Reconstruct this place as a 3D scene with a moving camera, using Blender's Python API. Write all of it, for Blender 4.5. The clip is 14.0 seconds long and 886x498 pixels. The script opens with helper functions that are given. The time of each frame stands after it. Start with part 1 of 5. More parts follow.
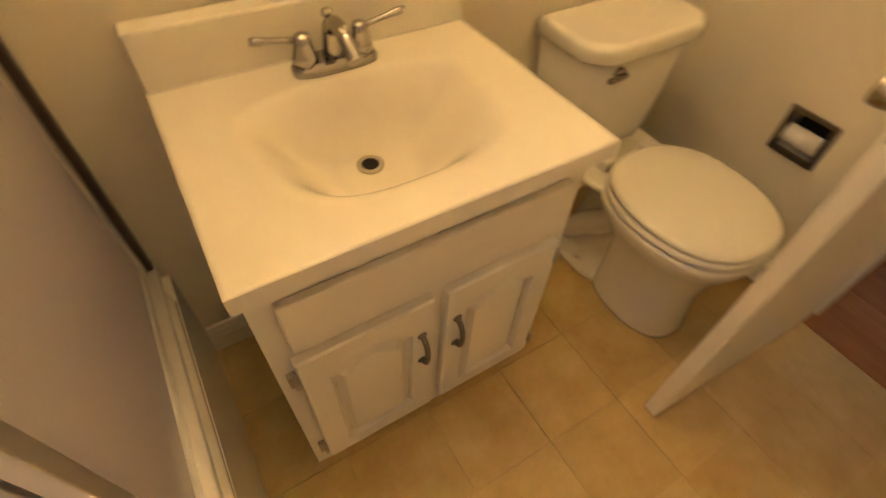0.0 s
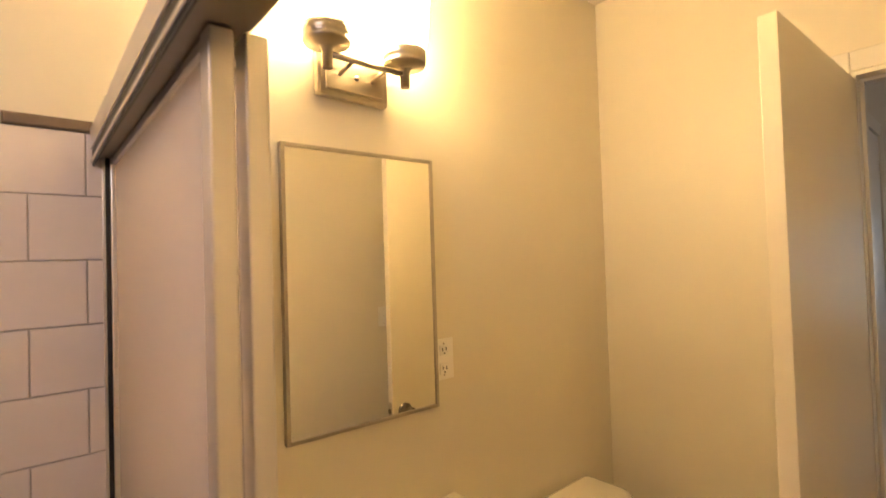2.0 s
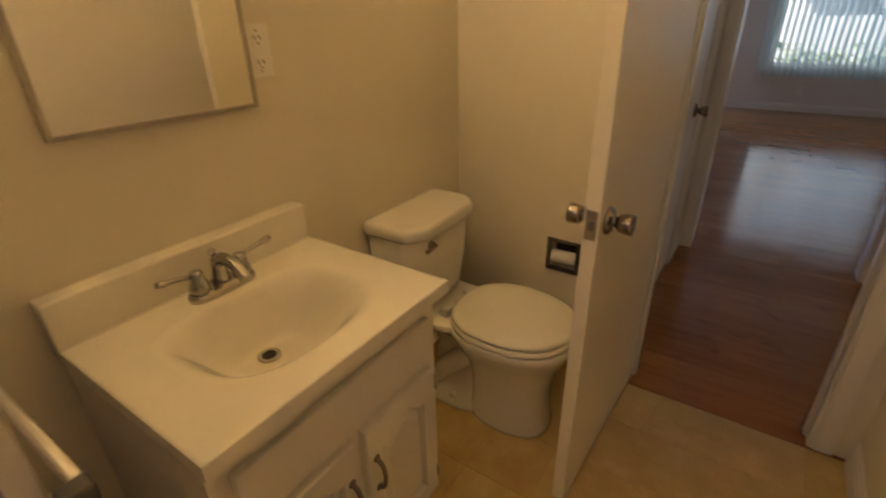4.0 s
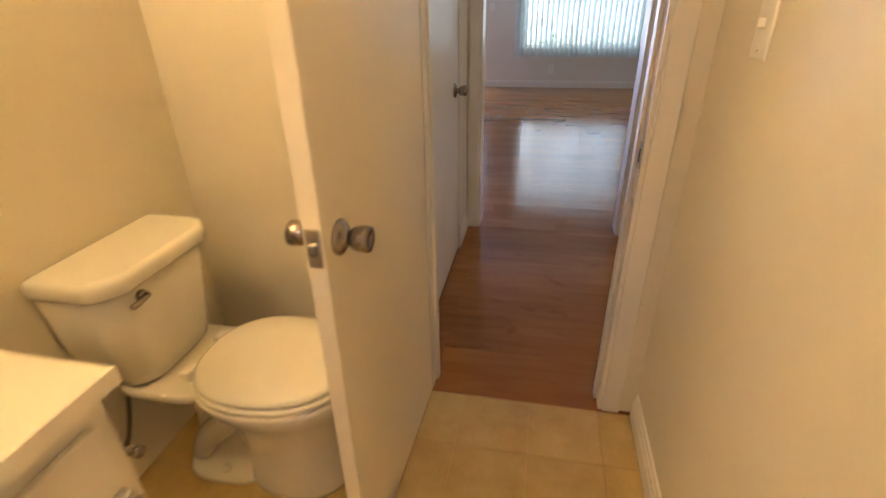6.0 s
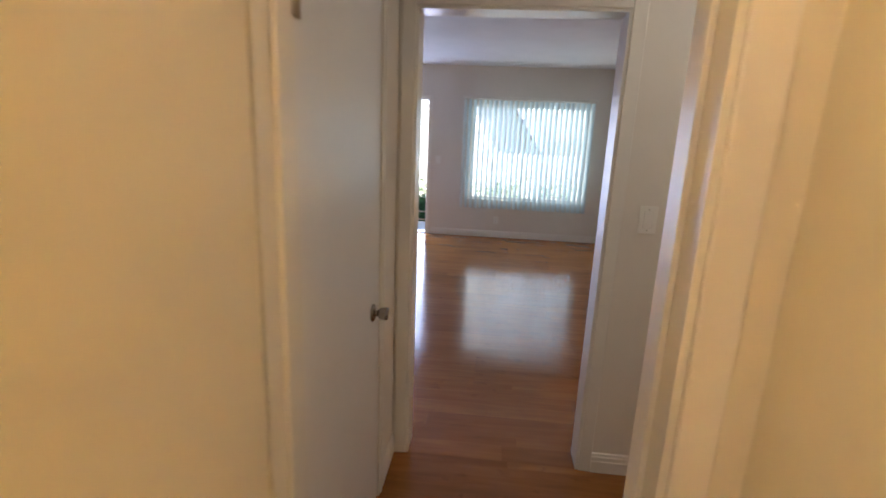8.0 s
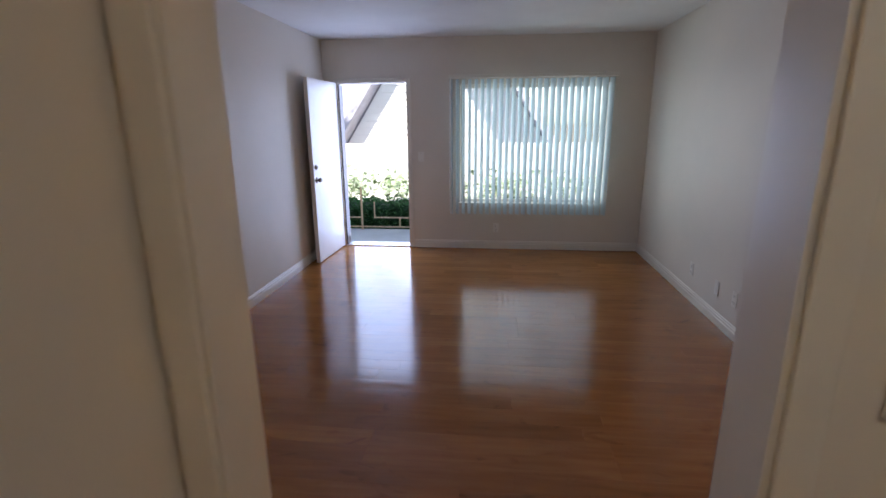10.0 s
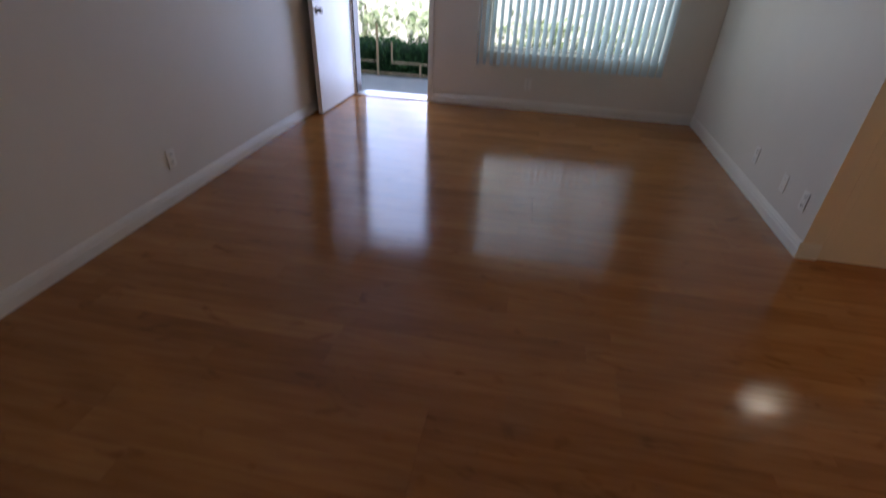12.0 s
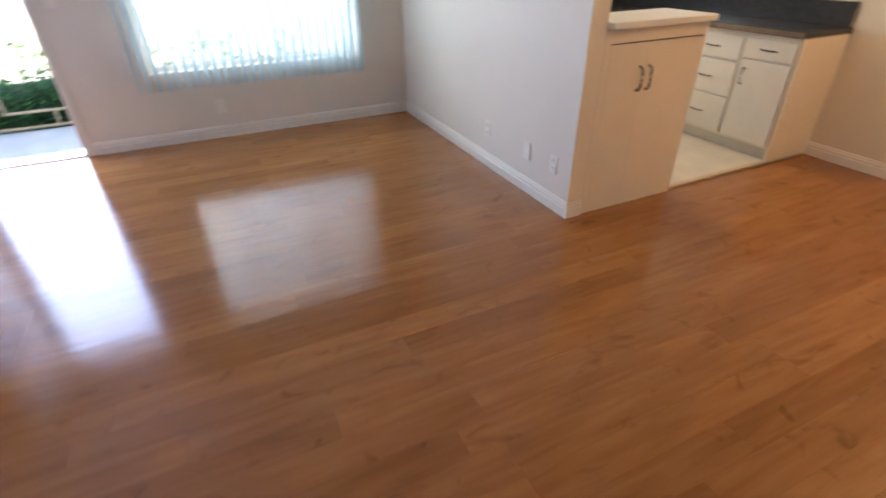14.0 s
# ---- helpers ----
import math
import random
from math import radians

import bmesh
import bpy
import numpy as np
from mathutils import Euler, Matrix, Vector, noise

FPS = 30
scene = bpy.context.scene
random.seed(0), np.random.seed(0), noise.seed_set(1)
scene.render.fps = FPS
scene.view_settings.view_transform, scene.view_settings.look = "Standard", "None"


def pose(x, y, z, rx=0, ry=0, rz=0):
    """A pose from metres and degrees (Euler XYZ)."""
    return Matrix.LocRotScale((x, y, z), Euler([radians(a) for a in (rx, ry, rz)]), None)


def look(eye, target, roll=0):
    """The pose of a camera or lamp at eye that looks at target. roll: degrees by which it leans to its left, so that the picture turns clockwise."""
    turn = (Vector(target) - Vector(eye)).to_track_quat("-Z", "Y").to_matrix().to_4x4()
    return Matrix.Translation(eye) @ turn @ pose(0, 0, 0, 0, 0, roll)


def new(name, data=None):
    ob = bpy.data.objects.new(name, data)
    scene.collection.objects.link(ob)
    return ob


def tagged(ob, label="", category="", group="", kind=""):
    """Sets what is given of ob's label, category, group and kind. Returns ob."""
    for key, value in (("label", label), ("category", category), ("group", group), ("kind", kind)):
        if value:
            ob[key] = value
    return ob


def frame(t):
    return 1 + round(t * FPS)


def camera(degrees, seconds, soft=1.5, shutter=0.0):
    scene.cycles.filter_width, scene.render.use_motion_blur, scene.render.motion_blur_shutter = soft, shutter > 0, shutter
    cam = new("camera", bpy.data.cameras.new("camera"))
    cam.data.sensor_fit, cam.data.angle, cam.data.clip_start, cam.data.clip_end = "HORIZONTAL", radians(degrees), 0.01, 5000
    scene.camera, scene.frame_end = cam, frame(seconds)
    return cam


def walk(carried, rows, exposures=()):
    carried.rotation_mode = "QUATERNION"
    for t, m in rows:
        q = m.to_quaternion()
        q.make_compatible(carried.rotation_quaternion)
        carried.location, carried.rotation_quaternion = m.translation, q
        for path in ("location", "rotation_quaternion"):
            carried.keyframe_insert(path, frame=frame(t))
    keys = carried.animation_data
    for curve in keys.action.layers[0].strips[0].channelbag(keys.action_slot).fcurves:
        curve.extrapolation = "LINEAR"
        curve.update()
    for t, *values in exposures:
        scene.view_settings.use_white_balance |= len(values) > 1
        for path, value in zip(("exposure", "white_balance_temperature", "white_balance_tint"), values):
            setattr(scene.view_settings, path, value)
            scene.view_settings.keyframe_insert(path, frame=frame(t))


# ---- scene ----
cam = camera(85.3, 14.0, soft=1.5, shutter=0.5)
PATH = [
    (0, (0.161, -0.003, 1.232), (0.879, 1.075, -0.292), 3.3),
    (0.5, (-0.003, -0.083, 1.28), (1.154, 0.945, 0.014), 0.8),
    (1, (-0.054, -0.123, 1.436), (1.259, 1.207, 0.725), 0.7),
    (1.5, (-0.13, -0.149, 1.496), (1.224, 1.309, 1.29), -1.9),
    (2, (-0.189, -0.166, 1.538), (1.12, 1.345, 1.585), -1.8),
    (2.5, (-0.215, -0.174, 1.544), (1.11, 1.321, 1.644), -1.9),
    (3, (-0.186, -0.181, 1.49), (1.197, 1.253, 1.316), -1.3),
    (3.5, (-0.113, -0.166, 1.389), (1.286, 1.088, 0.704), -0.7),
    (6, (0.27, -0.233, 1.267), (2.009, 0.121, 0.344), -1.1),
    (6.5, (0.488, -0.274, 1.375), (2.28, 0.119, 0.579), -0.8),
    (7, (0.604, -0.295, 1.536), (2.462, 0.187, 0.973), 0.2),
    (7.5, (0.659, -0.278, 1.582), (2.563, 0.122, 1.118), 1.2),
    (8, (0.939, -0.236, 1.536), (2.876, -0.056, 1.071), 2.4),
    (8.5, (1.321, -0.229, 1.526), (3.259, -0.119, 1.046), 1.8),
    (9, (1.713, -0.242, 1.547), (3.65, -0.064, 1.082), 0.2),
    (11.5, (2.905, -0.463, 1.554), (4.728, -0.147, 0.792), 1.2),
    (12, (2.943, -0.446, 1.475), (4.615, -0.155, 0.416), 2.5),
    (12.5, (2.964, -0.385, 1.427), (4.518, -0.131, 0.194), 4.6),
    (13, (3.151, -0.398, 1.4), (4.736, -0.288, 0.184), 4.6),
    (13.5, (3.368, -0.348, 1.414), (5.009, -0.669, 0.315), 4.1),
    (14, (3.671, -0.332, 1.397), (5.217, -1.038, 0.343), -1.1),
]
EXPOSURES = [(0.0, 1.56), (0.5, 1.62), (1.0, 1.64), (1.5, 1.53), (2.0, 1.28), (2.5, 0.97), (3.0, 0.75), (3.5, 0.58), (6.0, 1.95), (7.0, 1.95), (8.0, 1.84), (9.0, 1.82), (11.3, 0.46), (11.7, 0.62), (12.5, 1.62), (13.5, 2.52), (14.0, 2.52)]
walk(cam, [(t, look(eye, target, roll)) for t, eye, target, roll in PATH], EXPOSURES)

# ---- world, sun and daylight ----
SUN_ELEVATION, SUN_FROM = 56.0, 205.0  # degrees; compass bearing in the plan, from +x towards +y
world = bpy.data.worlds.new("sky")
scene.world = world
world.use_nodes = True
wn = world.node_tree
sky = wn.nodes.new("ShaderNodeTexSky")
sky.sky_type, sky.sun_disc = "NISHITA", False
sky.sun_elevation, sky.sun_rotation = radians(SUN_ELEVATION), radians(90 - SUN_FROM)
wn.nodes["Background"].inputs["Strength"].default_value = 0.15
wn.links.new(sky.outputs[0], wn.nodes["Background"].inputs["Color"])
sun = new("sun", bpy.data.lights.new("sun", "SUN"))
sun.data.energy, sun.data.angle, sun.data.color = 5.0, radians(0.5), (1.0, 0.95, 0.87)
ce, se = math.cos(radians(SUN_ELEVATION)), math.sin(radians(SUN_ELEVATION))
sun.matrix_world = look((ce * math.cos(radians(SUN_FROM)) * 20, ce * math.sin(radians(SUN_FROM)) * 20, se * 20), (0, 0, 0))


def area_lamp(name, at, target, width, height, watts, color):
    ob = new(name, bpy.data.lights.new(name, "AREA"))
    ob.data.shape, ob.data.size, ob.data.size_y = "RECTANGLE", width, height
    ob.data.energy, ob.data.color = watts, color
    ob.matrix_world = look(at, target)
    return ob


SKY_TINT = (0.82, 0.91, 1.0)
area_lamp("daylight_window", (8.40, -0.76, 1.28), (0, -0.76, 1.0), 1.66, 1.36, 6.5, SKY_TINT)
area_lamp("daylight_door", (8.62, 1.17, 1.05), (0, 1.17, 0.7), 0.84, 1.98, 15, (0.50, 0.61, 1.0))
area_lamp("daylight_kitchen_window", (8.06, -2.95, 1.55), (0, -2.95, 0.6), 1.12, 0.72, 3.6, (0.80, 0.89, 1.0))
# Brightens the shower through a window that is assumed and unseen.
area_lamp("assumed_shower_daylight", (-0.852, 0.10, 1.95), (1.0, 0.10, 1.2), 0.64, 0.44, 2.1, (1.0, 0.90, 0.98))


# ---- building blocks ----
def box(bm, x0, y0, z0, x1, y1, z1, bevel=0.0, seg=2):
    tmp = bmesh.new()
    bmesh.ops.create_cube(tmp, size=1.0)
    for v in tmp.verts:
        v.co = Vector(((x0 + x1) / 2 + v.co.x * (x1 - x0), (y0 + y1) / 2 + v.co.y * (y1 - y0), (z0 + z1) / 2 + v.co.z * (z1 - z0)))
    if bevel:
        bmesh.ops.bevel(tmp, geom=list(tmp.edges), offset=bevel, segments=seg, profile=0.5, affect="EDGES")
    return merge(bm, tmp)


def merge(bm, tmp, m=None):
    if m is not None:
        bmesh.ops.transform(tmp, matrix=m, verts=tmp.verts)
    me = bpy.data.meshes.new("tmp")
    tmp.to_mesh(me)
    tmp.free()
    bm.from_mesh(me)
    bpy.data.meshes.remove(me)
    return bm


def loft(bm, rings, caps=True, smooth=True):
    rows = [[bm.verts.new(p) for p in ring] for ring in rings]
    n = len(rows[0])
    for a, b in zip(rows, rows[1:]):
        for i in range(n):
            f = bm.faces.new((a[i], a[(i + 1) % n], b[(i + 1) % n], b[i]))
            f.smooth = smooth
    if caps:
        bm.faces.new(list(reversed(rows[0])))
        bm.faces.new(rows[-1])
    return bm


def super_ring(cx, cy, z, rx, ry, power=2.0, n=40, front=1.0):
    """A ring of a superellipse; front stretches its -y half."""
    ring = []
    for i in range(n):
        a = 2 * math.pi * i / n
        c, s = math.cos(a), math.sin(a)
        px = math.copysign(abs(c) ** (2 / power), c) * rx
        py = math.copysign(abs(s) ** (2 / power), s) * ry
        ring.append(Vector((cx + px, cy + (py * front if py < 0 else py), z)))
    return ring


def lathe(bm, profile, at, axis=(0, 0, 1), seg=24, smooth=True):
    """profile: (radius, distance along the axis)."""
    turn = Vector(axis).to_track_quat("Z", "Y").to_matrix()
    rings = []
    for r, h in profile:
        rings.append([Vector(at) + turn @ Vector((max(r, 1e-4) * math.cos(2 * math.pi * i / seg), max(r, 1e-4) * math.sin(2 * math.pi * i / seg), h)) for i in range(seg)])
    return loft(bm, rings, True, smooth)


def rod(bm, p0, p1, r, seg=12):
    p0, p1 = Vector(p0), Vector(p1)
    return lathe(bm, [(r, 0), (r, (p1 - p0).length)], p0, p1 - p0, seg)


def tube(bm, points, r, seg=10):
    """A bent pipe through points."""
    pts = [Vector(p) for p in points]
    rings = []
    for i, p in enumerate(pts):
        d = (pts[min(i + 1, len(pts) - 1)] - pts[max(i - 1, 0)]).normalized()
        q = d.to_track_quat("Z", "X").to_matrix()
        rr = r[i] if isinstance(r, (list, tuple)) else r
        rings.append([p + q @ Vector((rr * math.cos(2 * math.pi * k / seg), rr * math.sin(2 * math.pi * k / seg), 0)) for k in range(seg)])
    return loft(bm, rings)


def curve_points(pts, n=8):
    """Smooth points through a few given ones."""
    pts = [Vector(p) for p in pts]
    out = []
    for i in range(len(pts) - 1):
        a, b, c, d = pts[max(i - 1, 0)], pts[i], pts[i + 1], pts[min(i + 2, len(pts) - 1)]
        for k in range(n):
            t = k / n
            out.append(0.5 * ((2 * b) + (c - a) * t + (2 * a - 5 * b + 4 * c - d) * t * t + (3 * b - a - 3 * c + d) * t ** 3))
    return out + [pts[-1]]


def sweep(bm, profile, p0, p1, out):
    """A moulding: profile of (away from the wall, up) carried from p0 to p1; out points away from the wall."""
    p0, p1, out = Vector(p0), Vector(p1), Vector(out).normalized()
    up = out.cross((p1 - p0).normalized())
    if abs(up.z) > 0.5 and up.z < 0:
        up = -up
    return up, loft(bm, [[p + out * a + up * b for a, b in profile] for p in (p0, p1)], True, False)


def finish(bm):
    bmesh.ops.recalc_face_normals(bm, faces=bm.faces)
    return bm


def part(name, bm, material, parent=None, label="", smooth=False):
    finish(bm)
    me = bpy.data.meshes.new(name)
    if smooth:
        for f in bm.faces:
            f.smooth = True
    bm.to_mesh(me)
    bm.free()
    me.materials.append(material)
    ob = new(name, me)
    if parent is not None:
        ob.parent = parent
        if parent.type == "EMPTY":
            ob.matrix_parent_inverse = parent.matrix_basis.inverted()
    if label:
        ob["label"] = label
    return ob


def thing(name, at, label, category, group=""):
    ob = new(name)
    ob.empty_display_size = 0.05
    ob.location = at
    return tagged(ob, label, category, group)


def structure(name, bm, material, label="", category=""):
    return tagged(part(name, bm, material), label, category, kind="structure")


def boxes(*specs, bevel=0.0):
    bm = bmesh.new()
    for s in specs:
        box(bm, *s, bevel=bevel)
    return bm


# ---- materials ----
def node_material(name):
    m = bpy.data.materials.new(name)
    m.use_nodes = True
    t = m.node_tree
    return m, t, t.nodes["Principled BSDF"]


def noise_node(t, scale, detail=4.0, rough=0.55, coords="Object", stretch=None):
    tc = t.nodes.new("ShaderNodeTexCoord")
    src = t.nodes.new("ShaderNodeNewGeometry").outputs["Position"] if coords == "World" else tc.outputs[coords]
    if stretch:
        mp = t.nodes.new("ShaderNodeMapping")
        mp.inputs["Scale"].default_value = stretch
        t.links.new(src, mp.inputs["Vector"])
        src = mp.outputs[0]
    n = t.nodes.new("ShaderNodeTexNoise")
    n.inputs["Scale"].default_value, n.inputs["Detail"].default_value, n.inputs["Roughness"].default_value = scale, detail, rough
    t.links.new(src, n.inputs["Vector"])
    return n


def ramp(t, src, stops):
    r = t.nodes.new("ShaderNodeValToRGB")
    while len(r.color_ramp.elements) < len(stops):
        r.color_ramp.elements.new(0.5)
    for e, (p, c) in zip(r.color_ramp.elements, stops):
        e.position, e.color = p, (*c, 1) if len(c) == 3 else c
    t.links.new(src, r.inputs[0])
    return r


def mixed(t, a, b, fac, mode="MIX"):
    m = t.nodes.new("ShaderNodeMix")
    m.data_type, m.blend_type = "RGBA", mode
    for sock, v in ((m.inputs[6], a), (m.inputs[7], b), (m.inputs[0], fac)):
        if isinstance(v, bpy.types.NodeSocket):
            t.links.new(v, sock)
        elif isinstance(v, (tuple, list)):
            sock.default_value = (*v, 1)
        else:
            sock.default_value = v
    return m.outputs[2]


def surface(name, rgb, rough=0.5, metal=0.0, vary=0.06, scale=3.0, grain=120.0, bump=0.05, dist=0.002, spec=0.5, coat=0.0):
    """Paint, plastic, china, metal: base colour with broad blotches, fine grain and a gentle relief."""
    m, t, p = node_material(name)
    big = noise_node(t, scale, 5, 0.6)
    small = noise_node(t, grain, 3, 0.6)
    lo = tuple(c * (1 - vary) for c in rgb)
    hi = tuple(min(1, c * (1 + vary)) for c in rgb)
    base = ramp(t, big.outputs[0], [(0.3, lo), (0.7, hi)])
    t.links.new(mixed(t, base.outputs[0], small.outputs[1], vary * 0.35, "SOFT_LIGHT"), p.inputs["Base Color"])
    rr = t.nodes.new("ShaderNodeMapRange")
    rr.inputs["To Min"].default_value, rr.inputs["To Max"].default_value = rough * 0.85, min(1, rough * 1.15)
    t.links.new(big.outputs[0], rr.inputs["Value"])
    t.links.new(rr.outputs[0], p.inputs["Roughness"])
    p.inputs["Metallic"].default_value = metal
    p.inputs["Specular IOR Level"].default_value = spec
    p.inputs["Coat Weight"].default_value = coat
    if bump:
        b = t.nodes.new("ShaderNodeBump")
        b.inputs["Strength"].default_value, b.inputs["Distance"].default_value = bump, dist
        t.links.new(small.outputs[0], b.inputs["Height"])
        t.links.new(b.outputs[0], p.inputs["Normal"])
    return m


def laminate():
    m, t, p = node_material("laminate_planks")
    info = t.nodes.new("ShaderNodeObjectInfo")
    geo = t.nodes.new("ShaderNodeNewGeometry")
    shift = t.nodes.new("ShaderNodeVectorMath")
    shift.operation = "MULTIPLY_ADD"
    comb = t.nodes.new("ShaderNodeCombineXYZ")
    for i in range(3):
        t.links.new(info.outputs["Random"], comb.inputs[i])
    t.links.new(comb.outputs[0], shift.inputs[0])
    shift.inputs[1].default_value = (37.0, 91.0, 13.0)
    t.links.new(geo.outputs["Position"], shift.inputs[2])

    def grain(scale, stretch, detail, distort=0.0):
        mp = t.nodes.new("ShaderNodeMapping")
        mp.inputs["Scale"].default_value = stretch
        t.links.new(shift.outputs[0], mp.inputs["Vector"])
        n = t.nodes.new("ShaderNodeTexNoise")
        n.inputs["Scale"].default_value, n.inputs["Detail"].default_value, n.inputs["Distortion"].default_value = scale, detail, distort
        t.links.new(mp.outputs[0], n.inputs["Vector"])
        return n
    fibre = grain(7.0, (4.0, 0.35, 1.0), 6, 0.5)
    cloud = grain(2.2, (2.0, 0.8, 1.0), 4, 0.8)
    knots = grain(6.0, (1.5, 0.9, 1.0), 2, 1.0)
    tone = ramp(t, fibre.outputs[0], [(0.25, (0.315, 0.124, 0.032)), (0.5, (0.385, 0.159, 0.043)), (0.8, (0.455, 0.200, 0.058))])
    broad = ramp(t, cloud.outputs[0], [(0.3, (0.82, 0.79, 0.76)), (0.7, (1.0, 1.0, 1.0))])
    dark = ramp(t, knots.outputs[0], [(0.62, (1.0, 1.0, 1.0)), (0.78, (0.50, 0.40, 0.34))])
    each = ramp(t, info.outputs["Random"], [(0.0, (0.80, 0.76, 0.72)), (0.35, (0.90, 0.88, 0.85)), (0.75, (0.97, 0.96, 0.95)), (1.0, (1.04, 1.07, 1.10))])
    c = mixed(t, tone.outputs[0], broad.outputs[0], 0.8, "MULTIPLY")
    c = mixed(t, c, dark.outputs[0], 0.7, "MULTIPLY")
    c = mixed(t, c, each.outputs[0], 1.0, "MULTIPLY")
    t.links.new(c, p.inputs["Base Color"])
    rr = t.nodes.new("ShaderNodeMapRange")
    rr.inputs["To Min"].default_value, rr.inputs["To Max"].default_value = 0.10, 0.18
    t.links.new(cloud.outputs[0], rr.inputs["Value"])
    t.links.new(rr.outputs[0], p.inputs["Roughness"])
    p.inputs["Specular IOR Level"].default_value = 0.42
    b = t.nodes.new("ShaderNodeBump")
    b.inputs["Strength"].default_value, b.inputs["Distance"].default_value = 0.05, 0.0015
    t.links.new(fibre.outputs[0], b.inputs["Height"])
    ripple = grain(1.0, (9.0, 1.1, 1.0), 1)
    sway = t.nodes.new("ShaderNodeBump")
    sway.inputs["Strength"].default_value, sway.inputs["Distance"].default_value = 0.7, 0.0024
    t.links.new(ripple.outputs[0], sway.inputs["Height"])
    t.links.new(sway.outputs[0], b.inputs["Normal"])
    t.links.new(b.outputs[0], p.inputs["Normal"])
    return m


def vinyl():
    m, t, p = node_material("vinyl_tile")
    info = t.nodes.new("ShaderNodeObjectInfo")
    cloud = noise_node(t, 5.0, 7, 0.7, "World")
    fine = noise_node(t, 45.0, 4, 0.6, "World")
    base = ramp(t, cloud.outputs[0], [(0.3, (0.51, 0.34, 0.115)), (0.55, (0.65, 0.47, 0.19)), (0.75, (0.75, 0.59, 0.29))])
    each = ramp(t, info.outputs["Random"], [(0.0, (0.84, 0.82, 0.80)), (1.0, (1.0, 1.0, 1.0))])
    c = mixed(t, base.outputs[0], fine.outputs[1], 0.12, "SOFT_LIGHT")
    t.links.new(mixed(t, c, each.outputs[0], 1.0, "MULTIPLY"), p.inputs["Base Color"])
    p.inputs["Roughness"].default_value = 0.38
    b = t.nodes.new("ShaderNodeBump")
    b.inputs["Strength"].default_value, b.inputs["Distance"].default_value = 0.15, 0.002
    t.links.new(fine.outputs[0], b.inputs["Height"])
    t.links.new(b.outputs[0], p.inputs["Normal"])
    return m


def glass(name, rough=0.0, tint=(1, 1, 1), relief=0.0):
    m, t, p = node_material(name)
    p.inputs["Base Color"].default_value = (*tint, 1)
    p.inputs["Roughness"].default_value = rough
    p.inputs["Transmission Weight"].default_value = 1.0
    p.inputs["IOR"].default_value = 1.45
    if relief:
        n = noise_node(t, 90.0, 2)
        b = t.nodes.new("ShaderNodeBump")
        b.inputs["Strength"].default_value, b.inputs["Distance"].default_value = relief, 0.004
        t.links.new(n.outputs[0], b.inputs["Height"])
        t.links.new(b.outputs[0], p.inputs["Normal"])
    return m


def glowing(name, rgb, strength):
    m, t, p = node_material(name)
    p.inputs["Base Color"].default_value = (0.9, 0.88, 0.82, 1)
    p.inputs["Emission Color"].default_value = (*rgb, 1)
    p.inputs["Emission Strength"].default_value = strength
    return m


def translucent(name, rgb, amount, rough=0.5):
    m, t, p = node_material(name)
    p.inputs["Base Color"].default_value = (*rgb, 1)
    p.inputs["Roughness"].default_value = rough
    tr = t.nodes.new("ShaderNodeBsdfTranslucent")
    tr.inputs["Color"].default_value = (*rgb, 1)
    mx = t.nodes.new("ShaderNodeMixShader")
    mx.inputs[0].default_value = amount
    t.links.new(p.outputs[0], mx.inputs[1])
    t.links.new(tr.outputs[0], mx.inputs[2])
    t.links.new(mx.outputs[0], t.nodes["Material Output"].inputs["Surface"])
    return m


def obscure_glass():
    """Milky shower glass that lets shapes close behind it show faintly."""
    m = translucent("obscure_shower_glass", (0.84, 0.80, 0.78), 0.5, 0.14)
    t = m.node_tree
    out = t.nodes["Material Output"]
    milky = out.inputs["Surface"].links[0].from_socket
    clear = t.nodes.new("ShaderNodeBsdfTransparent")
    clear.inputs["Color"].default_value = (0.95, 0.92, 0.90, 1)
    mx = t.nodes.new("ShaderNodeMixShader")
    mx.inputs[0].default_value = 0.32
    t.links.new(milky, mx.inputs[1])
    t.links.new(clear.outputs[0], mx.inputs[2])
    t.links.new(mx.outputs[0], out.inputs["Surface"])
    return m


def leafy(name, dark, light):
    m, t, p = node_material(name)
    geo = t.nodes.new("ShaderNodeNewGeometry")
    r = ramp(t, geo.outputs["Random Per Island"], [(0.0, dark), (0.6, light), (1.0, tuple(min(1, c * 1.7) for c in light))])
    t.links.new(r.outputs[0], p.inputs["Base Color"])
    p.inputs["Roughness"].default_value = 0.45
    tr = t.nodes.new("ShaderNodeBsdfTranslucent")
    t.links.new(r.outputs[0], tr.inputs["Color"])
    mx = t.nodes.new("ShaderNodeMixShader")
    mx.inputs[0].default_value = 0.3
    t.links.new(p.outputs[0], mx.inputs[1])
    t.links.new(tr.outputs[0], mx.inputs[2])
    t.links.new(mx.outputs[0], t.nodes["Material Output"].inputs["Surface"])
    return m


